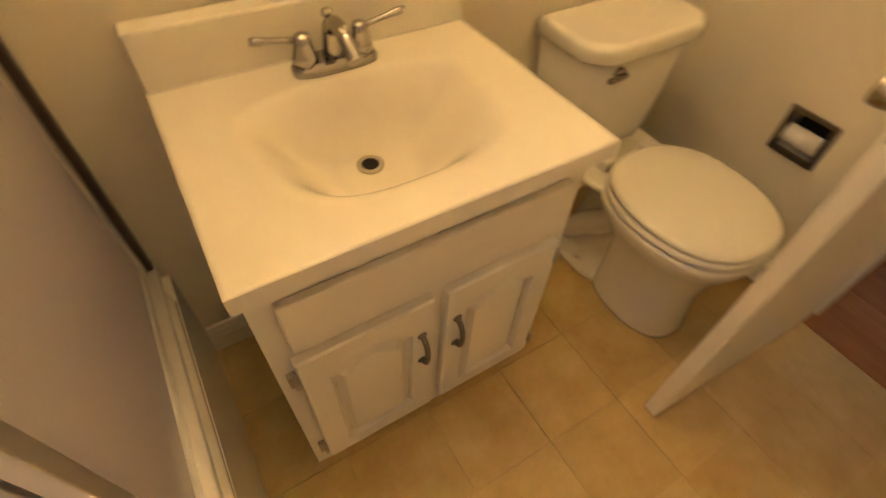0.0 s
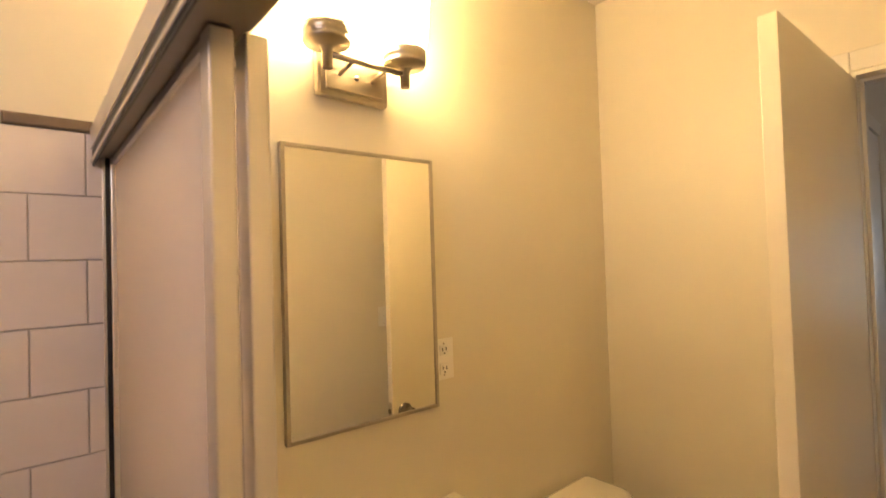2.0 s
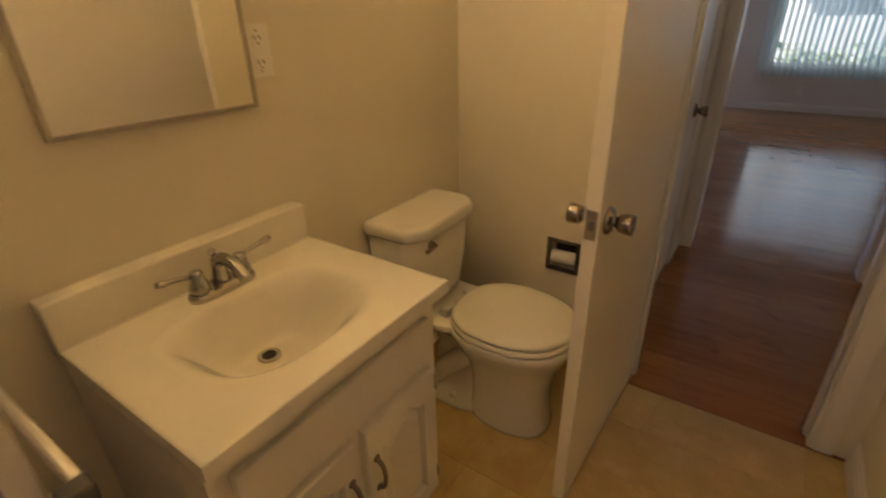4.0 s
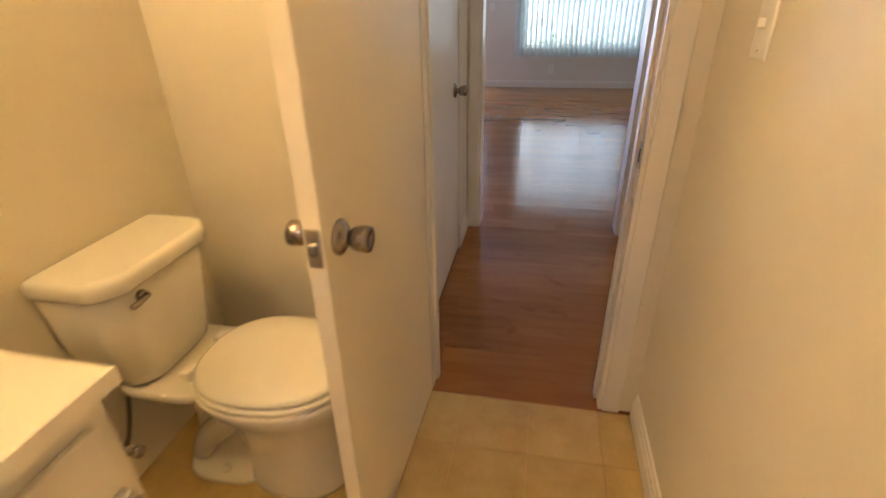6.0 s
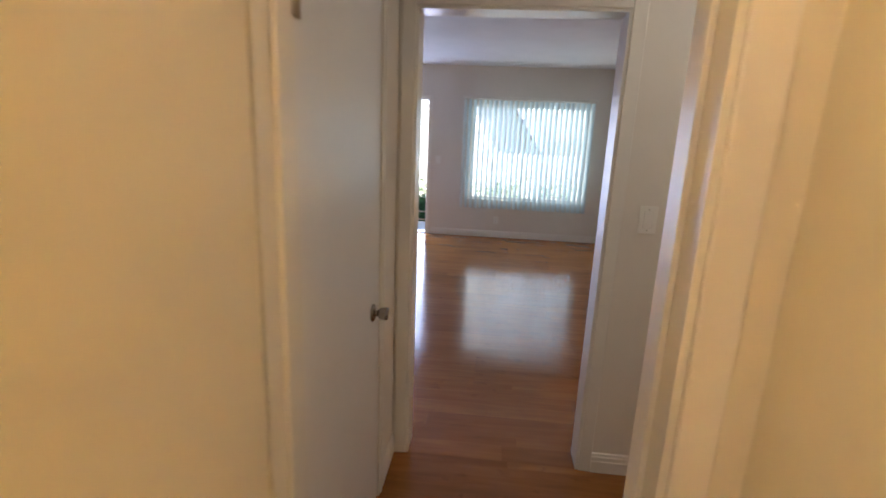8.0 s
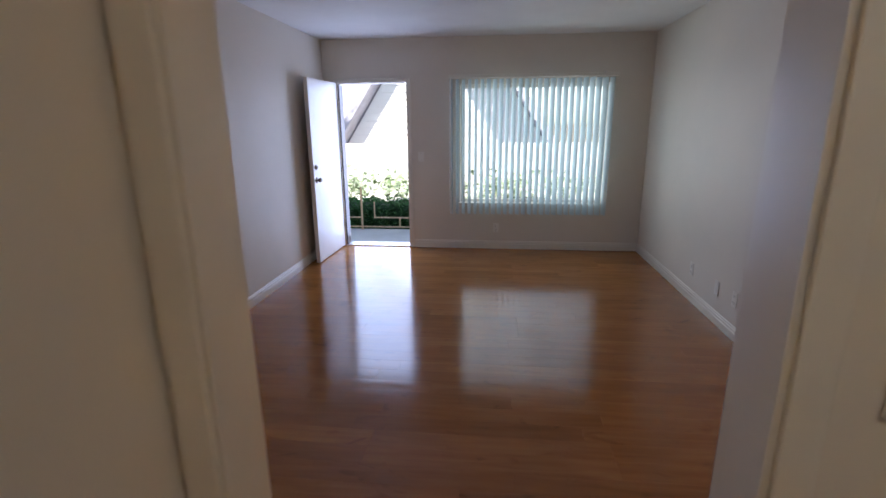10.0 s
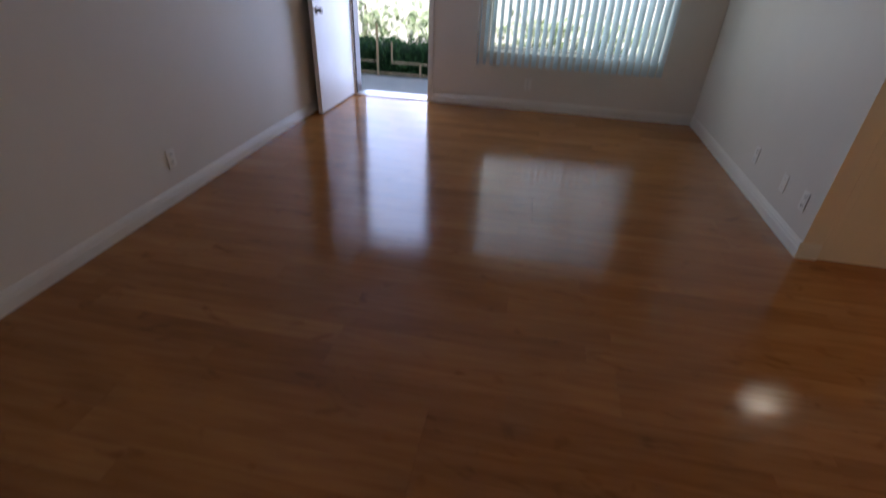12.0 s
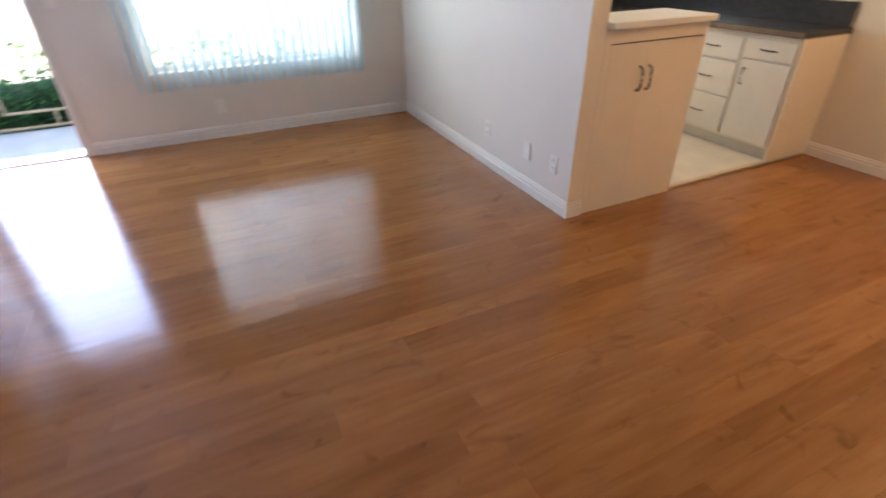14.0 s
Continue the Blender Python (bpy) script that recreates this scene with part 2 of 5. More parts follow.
BATH_PAINT = surface("cream_semigloss_paint", (0.77, 0.71, 0.575), 0.42, vary=0.03, scale=1.6, grain=160, bump=0.06)
WALL_PAINT = surface("offwhite_wall_paint", (0.785, 0.732, 0.645), 0.55, vary=0.03, scale=1.4, grain=150, bump=0.08)
DINING_PAINT = surface("cream_wall_paint", (0.78, 0.68, 0.53), 0.55, vary=0.03, scale=1.4, grain=150, bump=0.08)
CEILING_PAINT = surface("textured_ceiling_paint", (0.76, 0.75, 0.73), 0.8, vary=0.04, scale=2.0, grain=90, bump=0.35, dist=0.004)
TRIM_PAINT = surface("gloss_white_trim_paint", (0.80, 0.76, 0.68), 0.30, vary=0.03, scale=4.0, grain=90, bump=0.04)
DOOR_PAINT = surface("white_door_paint", (0.80, 0.765, 0.715), 0.36, vary=0.03, scale=2.5, grain=120, bump=0.05)
BATH_DOOR_PAINT = surface("cream_door_paint", (0.79, 0.72, 0.57), 0.36, vary=0.03, scale=2.5, grain=120, bump=0.05)
CHINA = surface("white_china", (0.80, 0.76, 0.66), 0.12, vary=0.02, scale=4.0, grain=60, bump=0.0)
MARBLE = surface("cultured_marble", (0.84, 0.79, 0.68), 0.16, vary=0.03, scale=5.0, grain=40, bump=0.0)
CABINET = surface("white_cabinet_paint", (0.78, 0.73, 0.63), 0.38, vary=0.04, scale=4.0, grain=100, bump=0.05)
CHROME = surface("chrome", (0.45, 0.43, 0.41), 0.08, metal=1.0, vary=0.03, scale=8.0, bump=0.0)
KNOB_METAL = surface("worn_satin_nickel", (0.33, 0.29, 0.25), 0.20, metal=1.0, vary=0.1, scale=14.0, bump=0.0)
NICKEL = surface("brushed_nickel", (0.50, 0.45, 0.38), 0.30, metal=1.0, vary=0.08, scale=10.0, grain=200, bump=0.03)
DARK_NICKEL = surface("dark_nickel", (0.22, 0.19, 0.16), 0.32, metal=1.0, vary=0.1, scale=12.0, bump=0.02)
ALUMINIUM = surface("satin_aluminium", (0.76, 0.73, 0.70), 0.40, metal=1.0, vary=0.015, scale=2.0, grain=220, bump=0.0)
BLACK_SEAL_HOLLOW = surface("black_seal_and_hollow", (0.02, 0.018, 0.016), 0.5, vary=0.2, scale=10.0, bump=0.03)
# Colour of the shower's seal strip and of the painted hinge-jamb shade.
SEAL_AND_SHADE_BROWN = surface("seal_and_shade_brown", (0.055, 0.032, 0.020), 0.45, vary=0.15, scale=8.0, bump=0.0)
# Near-black in place of the shade inside holes and the paper niche.
DARK_HOLE = surface("dark_cavity", (0.015, 0.012, 0.010), 0.7, vary=0.2, scale=9.0, bump=0.0)
PAPER = surface("tissue_paper", (0.85, 0.82, 0.76), 0.9, vary=0.03, scale=30.0, grain=200, bump=0.2)
PLASTIC = surface("ivory_plastic", (0.87, 0.84, 0.77), 0.30, vary=0.02, scale=8.0, bump=0.0)
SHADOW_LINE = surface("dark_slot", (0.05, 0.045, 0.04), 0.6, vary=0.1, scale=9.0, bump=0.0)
WALL_TILE = surface("white_glazed_tile", (0.78, 0.70, 0.67), 0.14, vary=0.04, scale=3.0, grain=30, bump=0.02)
TILE_CAP = surface("brown_glazed_cap_tile", (0.20, 0.15, 0.11), 0.2, vary=0.15, scale=6.0, bump=0.02)
GROUT = surface("grey_grout", (0.55, 0.50, 0.46), 0.9, vary=0.12, scale=10.0, grain=150, bump=0.2)
# Greyed ivory: shade put into the breaker pocket's parts and the rocker gap.
RECESS = surface("shaded_grey_paint", (0.64, 0.61, 0.56), 0.5, vary=0.05, scale=8.0, bump=0.0)
LAMINATE = laminate()
SUBFLOOR = surface("plank_joint_shadow", (0.22, 0.085, 0.025), 0.8, vary=0.1, scale=5.0, bump=0.0)
VINYL = vinyl()
VINYL_JOINT = surface("vinyl_joint", (0.66, 0.50, 0.27), 0.7, vary=0.1, scale=8.0, bump=0.05)
KITCHEN_FLOOR = surface("pale_kitchen_vinyl", (0.66, 0.60, 0.48), 0.4, vary=0.08, scale=6.0, grain=60, bump=0.06)
WINDOW_GLASS = glass("window_glass")
FROSTED = obscure_glass()
MIRROR = surface("mirror_silver", (0.86, 0.85, 0.80), 0.015, metal=1.0, vary=0.01, scale=4.0, bump=0.0)
BLIND = translucent("vinyl_blind_slat", (0.77, 0.85, 0.87), 0.48)
LAMP_WARM = (1.0, 0.677, 0.305)
SHADE_GLOW = glowing("lit_opal_glass", LAMP_WARM, 24.0)
KITCHEN_GLOW = glowing("lit_ceiling_diffuser", (1.0, 0.88, 0.72), 7.5)
DINING_GLOW = glowing("lit_dining_globe", (1.0, 0.60, 0.26), 5.4)
HALL_FILL_GLOW = glowing("hall_fill_diffuser", (1.0, 0.93, 0.87), 6.8)
BLACK_TOP = surface("black_stone_counter", (0.025, 0.026, 0.030), 0.18, vary=0.3, scale=30.0, grain=200, bump=0.0)
STEEL = surface("stainless_steel", (0.62, 0.62, 0.62), 0.2, metal=1.0, vary=0.05, scale=10.0, bump=0.0)
CONCRETE = surface("grey_concrete", (0.68, 0.68, 0.67), 0.85, vary=0.10, scale=2.0, grain=60, bump=0.3, dist=0.004)
SOIL = surface("garden_ground", (0.16, 0.13, 0.09), 0.95, vary=0.25, scale=1.2, grain=30, bump=0.5, dist=0.02)
RAIL_PAINT = surface("tan_rail_paint", (0.58, 0.44, 0.28), 0.5, vary=0.08, scale=6.0, bump=0.06)
STUCCO = surface("white_siding_paint", (0.84, 0.83, 0.82), 0.9, vary=0.05, scale=0.8, grain=40, bump=0.5, dist=0.006)
ROOF_GREY = surface("grey_shingle", (0.44, 0.42, 0.49), 0.9, vary=0.18, scale=4.0, grain=50, bump=0.4, dist=0.01)
FENCE_WHITE = surface("white_fence_paint", (0.82, 0.82, 0.83), 0.6, vary=0.06, scale=3.0, bump=0.08)
HEDGE = leafy("hedge_leaf", (0.024, 0.085, 0.022), (0.060, 0.180, 0.055))
SHRUB = leafy("shrub_leaf", (0.16, 0.24, 0.11), (0.50, 0.57, 0.42))
BARK = surface("bark", (0.13, 0.10, 0.07), 0.9, vary=0.2, scale=8.0, grain=50, bump=0.5)
EXTERIOR = surface("beige_house_stucco", (0.55, 0.48, 0.40), 0.9, vary=0.06, scale=1.0, grain=50, bump=0.4, dist=0.005)

# ---- plan, in metres ----
BX0, BX1, BY0, BY1, BZ = -0.83, 1.57, -0.62, 0.872, 2.555   # bathroom and shower
TUBX, TUBZ = 0.0, 0.37
DJ0, DJ1, DOORZ = -0.515, 0.088, 2.03                       # bathroom doorway
HX0, HX1, HY0, HY1, HZ = 1.69, 3.0, -2.2, 0.17, 2.52        # hall
OJ0, OJ1 = -0.735, 0.10                                     # opening from hall to living room
LX0, LX1, LY1, LZ = 3.12, 8.35, 1.775, 2.52                 # living room
NKY, NKX = -2.09, 5.715                                     # wall between living room and kitchen
SY = -4.41                                                  # far side of dining space and kitchen
FD0, FD1, FDZ = 0.739, 1.606, 2.04                          # front doorway
WY0, WY1, WZ0, WZ1 = -1.62, 0.10, 0.585, 1.99               # window
KX1 = 8.0                                                   # kitchen's far wall

# floors
structure("floor_bathroom", boxes((BX0 - 0.12, BY0 - 0.12, -0.12, 1.555, BY1 + 0.12, -0.004)), VINYL_JOINT, "beige vinyl tile bathroom floor", "floor")
floor_main = structure("floor_main", boxes((1.555, -4.55, -0.12, 8.35, 1.9, -0.012)), SUBFLOOR, "orange-brown laminate plank floor", "floor")
structure("floor_kitchen", boxes((NKX + 0.06, SY, -0.011, KX1, -2.2, 0.004)), KITCHEN_FLOOR, "pale sheet vinyl kitchen floor", "floor")
structure("threshold_strip", boxes((NKX + 0.03, -3.93, -0.011, NKX + 0.065, -2.95, 0.007), bevel=0.002), RAIL_PAINT, "thin wooden strip between laminate and vinyl", "threshold")

# ceilings
structure("ceiling_bathroom", boxes((BX0 - 0.12, BY0 - 0.12, BZ, BX1, BY1 + 0.12, BZ + 0.1)), BATH_PAINT, "cream painted bathroom ceiling", "ceiling")
structure("ceiling_hall", boxes((BX1, HY0, HZ, HX1 + 0.06, HY1 + 0.02, HZ + 0.1)), CEILING_PAINT, "white hall ceiling", "ceiling")
structure("ceiling_living", boxes((HX1 + 0.06, SY - 0.12, LZ, LX1 + 0.15, LY1 + 0.12, LZ + 0.1)), CEILING_PAINT, "white textured living room ceiling", "ceiling")

# bathroom walls
structure("wall_bathroom_north", boxes((BX0 - 0.12, BY1, 0, HX0, BY1 + 0.12, BZ)), BATH_PAINT, "cream painted bathroom wall", "wall")
structure("wall_bathroom_south", boxes((BX0 - 0.12, BY0 - 0.12, 0, BX1, BY0, BZ)), BATH_PAINT, "cream painted bathroom wall", "wall")
structure("wall_bathroom_west", boxes((BX0 - 0.12, BY0, 0, BX0, BY1, 1.70), (BX0 - 0.12, BY0, 2.20, BX0, BY1, BZ), (BX0 - 0.12, BY0, 1.70, BX0, -0.25, 2.20), (BX0 - 0.12, 0.45, 1.70, BX0, BY1, 2.20)), BATH_PAINT, "cream painted wall behind the tub", "wall")
structure("wall_bathroom_east", boxes((BX1, BY0 - 0.12, 0, HX0, DJ0, BZ), (BX1, DJ1, 0, HX0, 0.342, BZ), (BX1, 0.342, 0, HX0, 0.448, 0.42), (BX1, 0.342, 0.53, HX0, 0.448, BZ),
                                          (BX1 + 0.07, 0.342, 0.42, HX0, 0.448, 0.53), (BX1, 0.448, 0, HX0, BY1, BZ), (BX1, DJ0, DOORZ, HX0, DJ1, BZ)), BATH_PAINT, "cream painted wall with the doorway", "wall")
# hall walls
CD0, CD1 = 1.905, 2.685
structure("wall_hall_north", boxes((HX0, HY1, 0, CD0, HY1 + 0.12, HZ), (CD1, HY1, 0, HX1, HY1 + 0.12, HZ), (CD0, HY1, 2.03, CD1, HY1 + 0.12, HZ), (CD0, HY1 + 0.09, 0, CD1, HY1 + 0.12, 2.03)), WALL_PAINT, "off-white hall wall", "wall")
structure("wall_hall_south", boxes((HX0, HY0 - 0.12, 0, HX1, HY0, HZ)), WALL_PAINT, "off-white hall wall", "wall")
structure("wall_hall_west", boxes((BX1, HY0 - 0.12, 0, HX0, BY0 - 0.12, HZ)), WALL_PAINT, "off-white hall wall", "wall")
BP0, BP1, BPZ0, BPZ1 = -1.170, -1.030, 1.458, 1.572               # pocket of the breaker panel
structure("wall_hall_east", boxes((HX1, SY - 0.12, 0, LX0, BP0, LZ), (HX1, BP1, 0, LX0, OJ0, LZ), (HX1, BP0, 0, LX0, BP1, BPZ0), (HX1, BP0, BPZ1, LX0, BP1, LZ), (HX1 + 0.05, BP0, BPZ0, LX0, BP1, BPZ1),
                                        (HX1, OJ1, 0, LX0, LY1 + 0.12, LZ), (HX1, OJ0, DOORZ, LX0, OJ1, LZ)), WALL_PAINT, "off-white wall with an open doorway", "wall")
# living room walls
structure("wall_living_north", boxes((LX0, LY1, 0, LX1, LY1 + 0.12, LZ)), WALL_PAINT, "off-white living room wall", "wall")
structure("wall_living_east", boxes((LX1, NKY - 0.11, 0, LX1 + 0.15, WY0, LZ), (LX1, WY0, 0, LX1 + 0.15, WY1, WZ0), (LX1, WY0, WZ1, LX1 + 0.15, WY1, LZ), (LX1, WY1, 0, LX1 + 0.15, FD0, LZ),
                                        (LX1, FD0, FDZ, LX1 + 0.15, FD1, LZ), (LX1, FD1, 0, LX1 + 0.15, LY1 + 0.12, LZ)), WALL_PAINT, "off-white front wall with window and door", "wall")
structure("wall_nook_south", boxes((NKX + 0.004, NKY - 0.11, 0, LX1, NKY, LZ)), WALL_PAINT, "off-white wall between living room and kitchen", "wall")
structure("wall_nook_end", boxes((NKX, NKY - 0.11, 0, NKX + 0.004, NKY, LZ)), DINING_PAINT, "cream painted end of the dividing wall", "wall")
structure("wall_dining_south", boxes((LX0, SY - 0.12, 0, LX1, SY, LZ)), DINING_PAINT, "cream wall of dining space and kitchen", "wall")
KW0, KW1, KWZ0, KWZ1 = -3.55, -2.35, 1.15, 1.95                # window over the sink
structure("wall_kitchen_east", boxes((KX1, SY, 0, KX1 + 0.12, KW0, LZ), (KX1, KW1, 0, KX1 + 0.12, NKY - 0.11, LZ), (KX1, KW0, 0, KX1 + 0.12, KW1, KWZ0), (KX1, KW0, KWZ1, KX1 + 0.12, KW1, LZ)), WALL_PAINT, "white kitchen wall", "wall")


# ---- mouldings ----
BASE = [(0, 0), (0.014, 0), (0.014, 0.058), (0.011, 0.062), (0.011, 0.080), (0.007, 0.084), (0.006, 0.096), (0, 0.100)]


def baseboard(p0, p1, out):
    bm = bmesh.new()
    sweep(bm, BASE, (*p0, 0), (*p1, 0), (*out, 0))
    return structure("baseboard", bm, TRIM_PAINT, "white moulded baseboard", "baseboard")


def casing_x(x, out, y0, y1, top, w=0.057, sides="lr", plain=False):
    """Door casing on a wall that faces along x: two uprights and a head, thicker on the outer side."""
    bm = bmesh.new()
    d = 0.015 * out
    for yy, s, key in ((y0, -1, "l"), (y1, 1, "r")):
        if key in sides and plain:
            box(bm, *sorted_box(x, x + d * 0.8, yy, yy + s * w, 0, top + w), bevel=0.004)
        elif key in sides:
            box(bm, *sorted_box(x, x + d * 0.72, yy, yy + s * w * 0.62, 0, top + w * 0.62), bevel=0.002)
            box(bm, *sorted_box(x, x + d, yy + s * w * 0.60, yy + s * w, 0, top + w), bevel=0.004)
    if plain:
        box(bm, *sorted_box(x, x + d * 0.79, y0 + 0.0005, y1 - 0.0005, top, top + w), bevel=0.004)
        return structure("trim", bm, TRIM_PAINT, "white painted door casing", "door casing")
    box(bm, *sorted_box(x, x + d * 0.715, y0 + 0.0005, y1 - 0.0005, top, top + w * 0.62), bevel=0.002)
    box(bm, *sorted_box(x, x + d * 0.99, y0 - w * 0.62, y1 + w * 0.62, top + w * 0.60, top + w), bevel=0.004)
    return structure("trim", bm, TRIM_PAINT, "white painted door casing", "door casing")


def sorted_box(x0, x1, y0, y1, z0, z1):
    return min(x0, x1), min(y0, y1), min(z0, z1), max(x0, x1), max(y0, y1), max(z0, z1)


for p0, p1, out in (((LX0 + 0.0, LY1), (LX1, LY1), (0, -1)), ((LX1, FD0 - 0.06), (LX1, NKY), (-1, 0)), ((NKX, NKY), (LX1, NKY), (0, 1)), ((LX0, SY), (5.75, SY), (0, 1)),
                    ((HX1, OJ0 - 0.057), (HX1, HY0), (-1, 0)), ((HX0, HY1), (CD0 - 0.040, HY1), (0, -1)), ((CD1 + 0.057, HY1), (HX1, HY1), (0, -1)), ((BX1 - 0.02, BY0), (0.0, BY0), (0, 1)),
                    ((NKX, NKY + 0.014), (NKX, NKY - 0.105), (-1, 0)), ((LX0, OJ0 - 0.057), (LX0, SY), (1, 0)), ((LX0, OJ1 + 0.057), (LX0, LY1), (1, 0)),
                    ((HX0, BY0 - 0.1), (HX0, HY0), (1, 0)), ((1.40, BY1), (BX1, BY1), (0, -1)), ((BX1, 0.15), (BX1, BY1), (-1, 0)), ((0.0, BY1), (0.13, BY1), (0, -1))):
    baseboard(p0, p1, out)
casing_x(BX1, -1, DJ0, DJ1, DOORZ, plain=True)
casing_x(HX0, 1, DJ0, DJ1, DOORZ, sides="l")
casing_x(HX1, -1, OJ0, OJ1, DOORZ, plain=True)
casing_x(LX0, 1, OJ0, OJ1, DOORZ)
casing_x(LX1, -1, FD0, FD1, FDZ, 0.045)


def jamb_x(x0, x1, y0, y1, top, stop_at=None, t=0.012):
    bm = bmesh.new()
    box(bm, x0 - 0.004, y0, 0, x1 + 0.004, y0 + t, top)
    box(bm, x0 - 0.004, y1 - t, 0, x1 + 0.004, y1, top)
    box(bm, x0 - 0.004, y0 + t, top - t, x1 + 0.004, y1 - t, top)
    if stop_at:
        a, b = stop_at
        box(bm, a, y0 + t, 0, b, y0 + t + 0.010, top - t, bevel=0.002)
        box(bm, a, y1 - t - 0.010, 0, b, y1 - t, top - t, bevel=0.002)
        box(bm, a, y0 + t + 0.01, top - t - 0.010, b, y1 - t - 0.01, top - t, bevel=0.002)
    return structure("trim", bm, TRIM_PAINT, "white painted door jamb", "door jamb")


jamb_x(BX1, HX0, DJ0, DJ1, DOORZ, (1.615, 1.65))
jamb_x(HX1, LX0, OJ0, OJ1, DOORZ)
jamb_x(LX1, LX1 + 0.15, FD0, FD1, FDZ, (LX1 + 0.05, LX1 + 0.085))
# closet casing along the hall
bm = bmesh.new()
for xx, s in ((CD0, -1), (CD1, 1)):
    box(bm, *sorted_box(xx, xx + s * (0.040 if s < 0 else 0.057), HY1 - 0.011, HY1, 0, 2.087), bevel=0.002)
    box(bm, *sorted_box(xx + s * 0.02, xx + s * 0.037, HY1 - 0.016, HY1 - 0.002, 0, 2.08), bevel=0.003)
box(bm, CD0 + 0.0005, HY1 - 0.011, 2.03, CD1 - 0.0005, HY1, 2.087, bevel=0.002)
structure("trim", bm, TRIM_PAINT, "white painted closet casing", "door casing")
# strike plate on the bathroom jamb
bm = bmesh.new()
box(bm, 1.578, DJ0 + 0.012, 0.855, 1.606, DJ0 + 0.0145, 0.925, bevel=0.001)
strike = tagged(part("strike_plate", bm, NICKEL), "small metal strike plate on the jamb", "strike plate")
part("latch_hole", boxes((1.584, DJ0 + 0.0143, 0.872, 1.600, DJ0 + 0.0152, 0.908)), DARK_HOLE, strike)


# ---- doors ----
def knob(bm, at, axis, r=0.0245):
    lathe(bm, [(0.0, 0), (0.033, 0), (0.033, 0.005), (0.026, 0.010), (0.013, 0.013), (0.012, 0.022), (0.017, 0.024), (r * 0.84, 0.028), (r * 0.93, 0.036), (r, 0.052), (r * 0.94, 0.057), (r * 0.40, 0.0575), (r * 0.36, 0.055), (0.002, 0.055)], at, axis, 28)


def hinge(bm, at, h=0.09):
    x, y, z = at
    box(bm, x - 0.018, y - 0.004, z - h / 2, x + 0.018, y + 0.002, z + h / 2, bevel=0.001)
    rod(bm, (x, y - 0.006, z - h / 2 - 0.004), (x, y - 0.006, z + h / 2 + 0.004), 0.006)


# bathroom door, open: hinged by the jamb, its free edge near the toilet
hinge_at, free_at = Vector((1.552, 0.076, 0)), Vector((0.918, 0.098, 0))
LEAF = (free_at - hinge_at).length
leaf_turn = math.atan2(hinge_at.y - free_at.y, hinge_at.x - free_at.x)
bath_door = thing("bathroom_door", (hinge_at.x, hinge_at.y, 0), "cream flush door standing open into the bathroom", "door")
m = Matrix.Translation(free_at) @ Matrix.Rotation(leaf_turn, 4, "Z")
tmp = boxes((0, 0, 0.012, LEAF, 0.035, 2.005), bevel=0.002)
bmesh.ops.transform(tmp, matrix=m, verts=tmp.verts)
leaf = part("door_leaf", tmp, BATH_DOOR_PAINT, bath_door)
for side, sgn in ((0.0, -1), (0.035, 1)):
    bm = bmesh.new()
    knob(bm, m @ Vector((0.060, side, 0.900)), m.to_3x3() @ Vector((0, sgn, 0)))
    part("door_knob", bm, KNOB_METAL, bath_door, "round brushed metal door knob")
tmp = boxes((-0.002, 0.005, 0.87, 0.0005, 0.030, 0.94), bevel=0.0005)
bmesh.ops.transform(tmp, matrix=m, verts=tmp.verts)
plate = part("latch_plate", tmp, NICKEL, bath_door)
tmp = boxes((-0.010, 0.010, 0.895, -0.001, 0.025, 0.915), bevel=0.003)
bmesh.ops.transform(tmp, matrix=m, verts=tmp.verts)
part("latch_bolt", tmp, CHROME, plate)

# closet door in the hall, closed
closet = thing("closet_door", (CD0, HY1, 0), "white flush closet door, closed", "door")
part("door_leaf", boxes((CD0 + 0.004, HY1 - 0.003, 0.012, CD1 - 0.004, HY1 + 0.032, 2.025), bevel=0.002), DOOR_PAINT, closet)
bm = bmesh.new()
knob(bm, (2.575, HY1 - 0.003, 0.885), (0, -1, 0))
part("door_knob", bm, KNOB_METAL, closet, "round brushed metal door knob")
for z in (0.28, 1.79):
    bm = bmesh.new()
    hinge(bm, (CD0 + 0.002, HY1 - 0.011, z))
    part("door_hinge", bm, NICKEL, closet)

# front door, open against the wall
front = thing("front_door", (8.345, FD1, 0), "white flush front door standing wide open", "door")
fa, fb = Vector((7.485, 1.640, 0)), Vector((8.345, 1.612, 0))
m = Matrix.Translation(fa) @ Matrix.Rotation(math.atan2(fb.y - fa.y, fb.x - fa.x), 4, "Z")
tmp = boxes((0, 0, 0.012, 0.86, 0.044, 2.03), bevel=0.002)
bmesh.ops.transform(tmp, matrix=m, verts=tmp.verts)
part("door_leaf", tmp, DOOR_PAINT, front)
bm = bmesh.new()
knob(bm, m @ Vector((0.065, 0, 0.95)), m.to_3x3() @ Vector((0, -1, 0)))
part("door_knob", bm, DARK_NICKEL, front, "round dark metal door knob")
bm = bmesh.new()
lathe(bm, [(0.0, 0), (0.028, 0), (0.028, 0.008), (0.018, 0.012), (0.018, 0.02), (0.002, 0.022)], m @ Vector((0.065, 0, 1.09)), m.to_3x3() @ Vector((0, -1, 0)))
part("deadbolt", bm, DARK_NICKEL, front, "round dark metal deadbolt")
for z in (0.25, 1.0, 1.8):
    bm = bmesh.new()
    rod(bm, (8.347, 1.600, z - 0.05), (8.347, 1.600, z + 0.05), 0.007)
    part("door_hinge", bm, NICKEL, front)
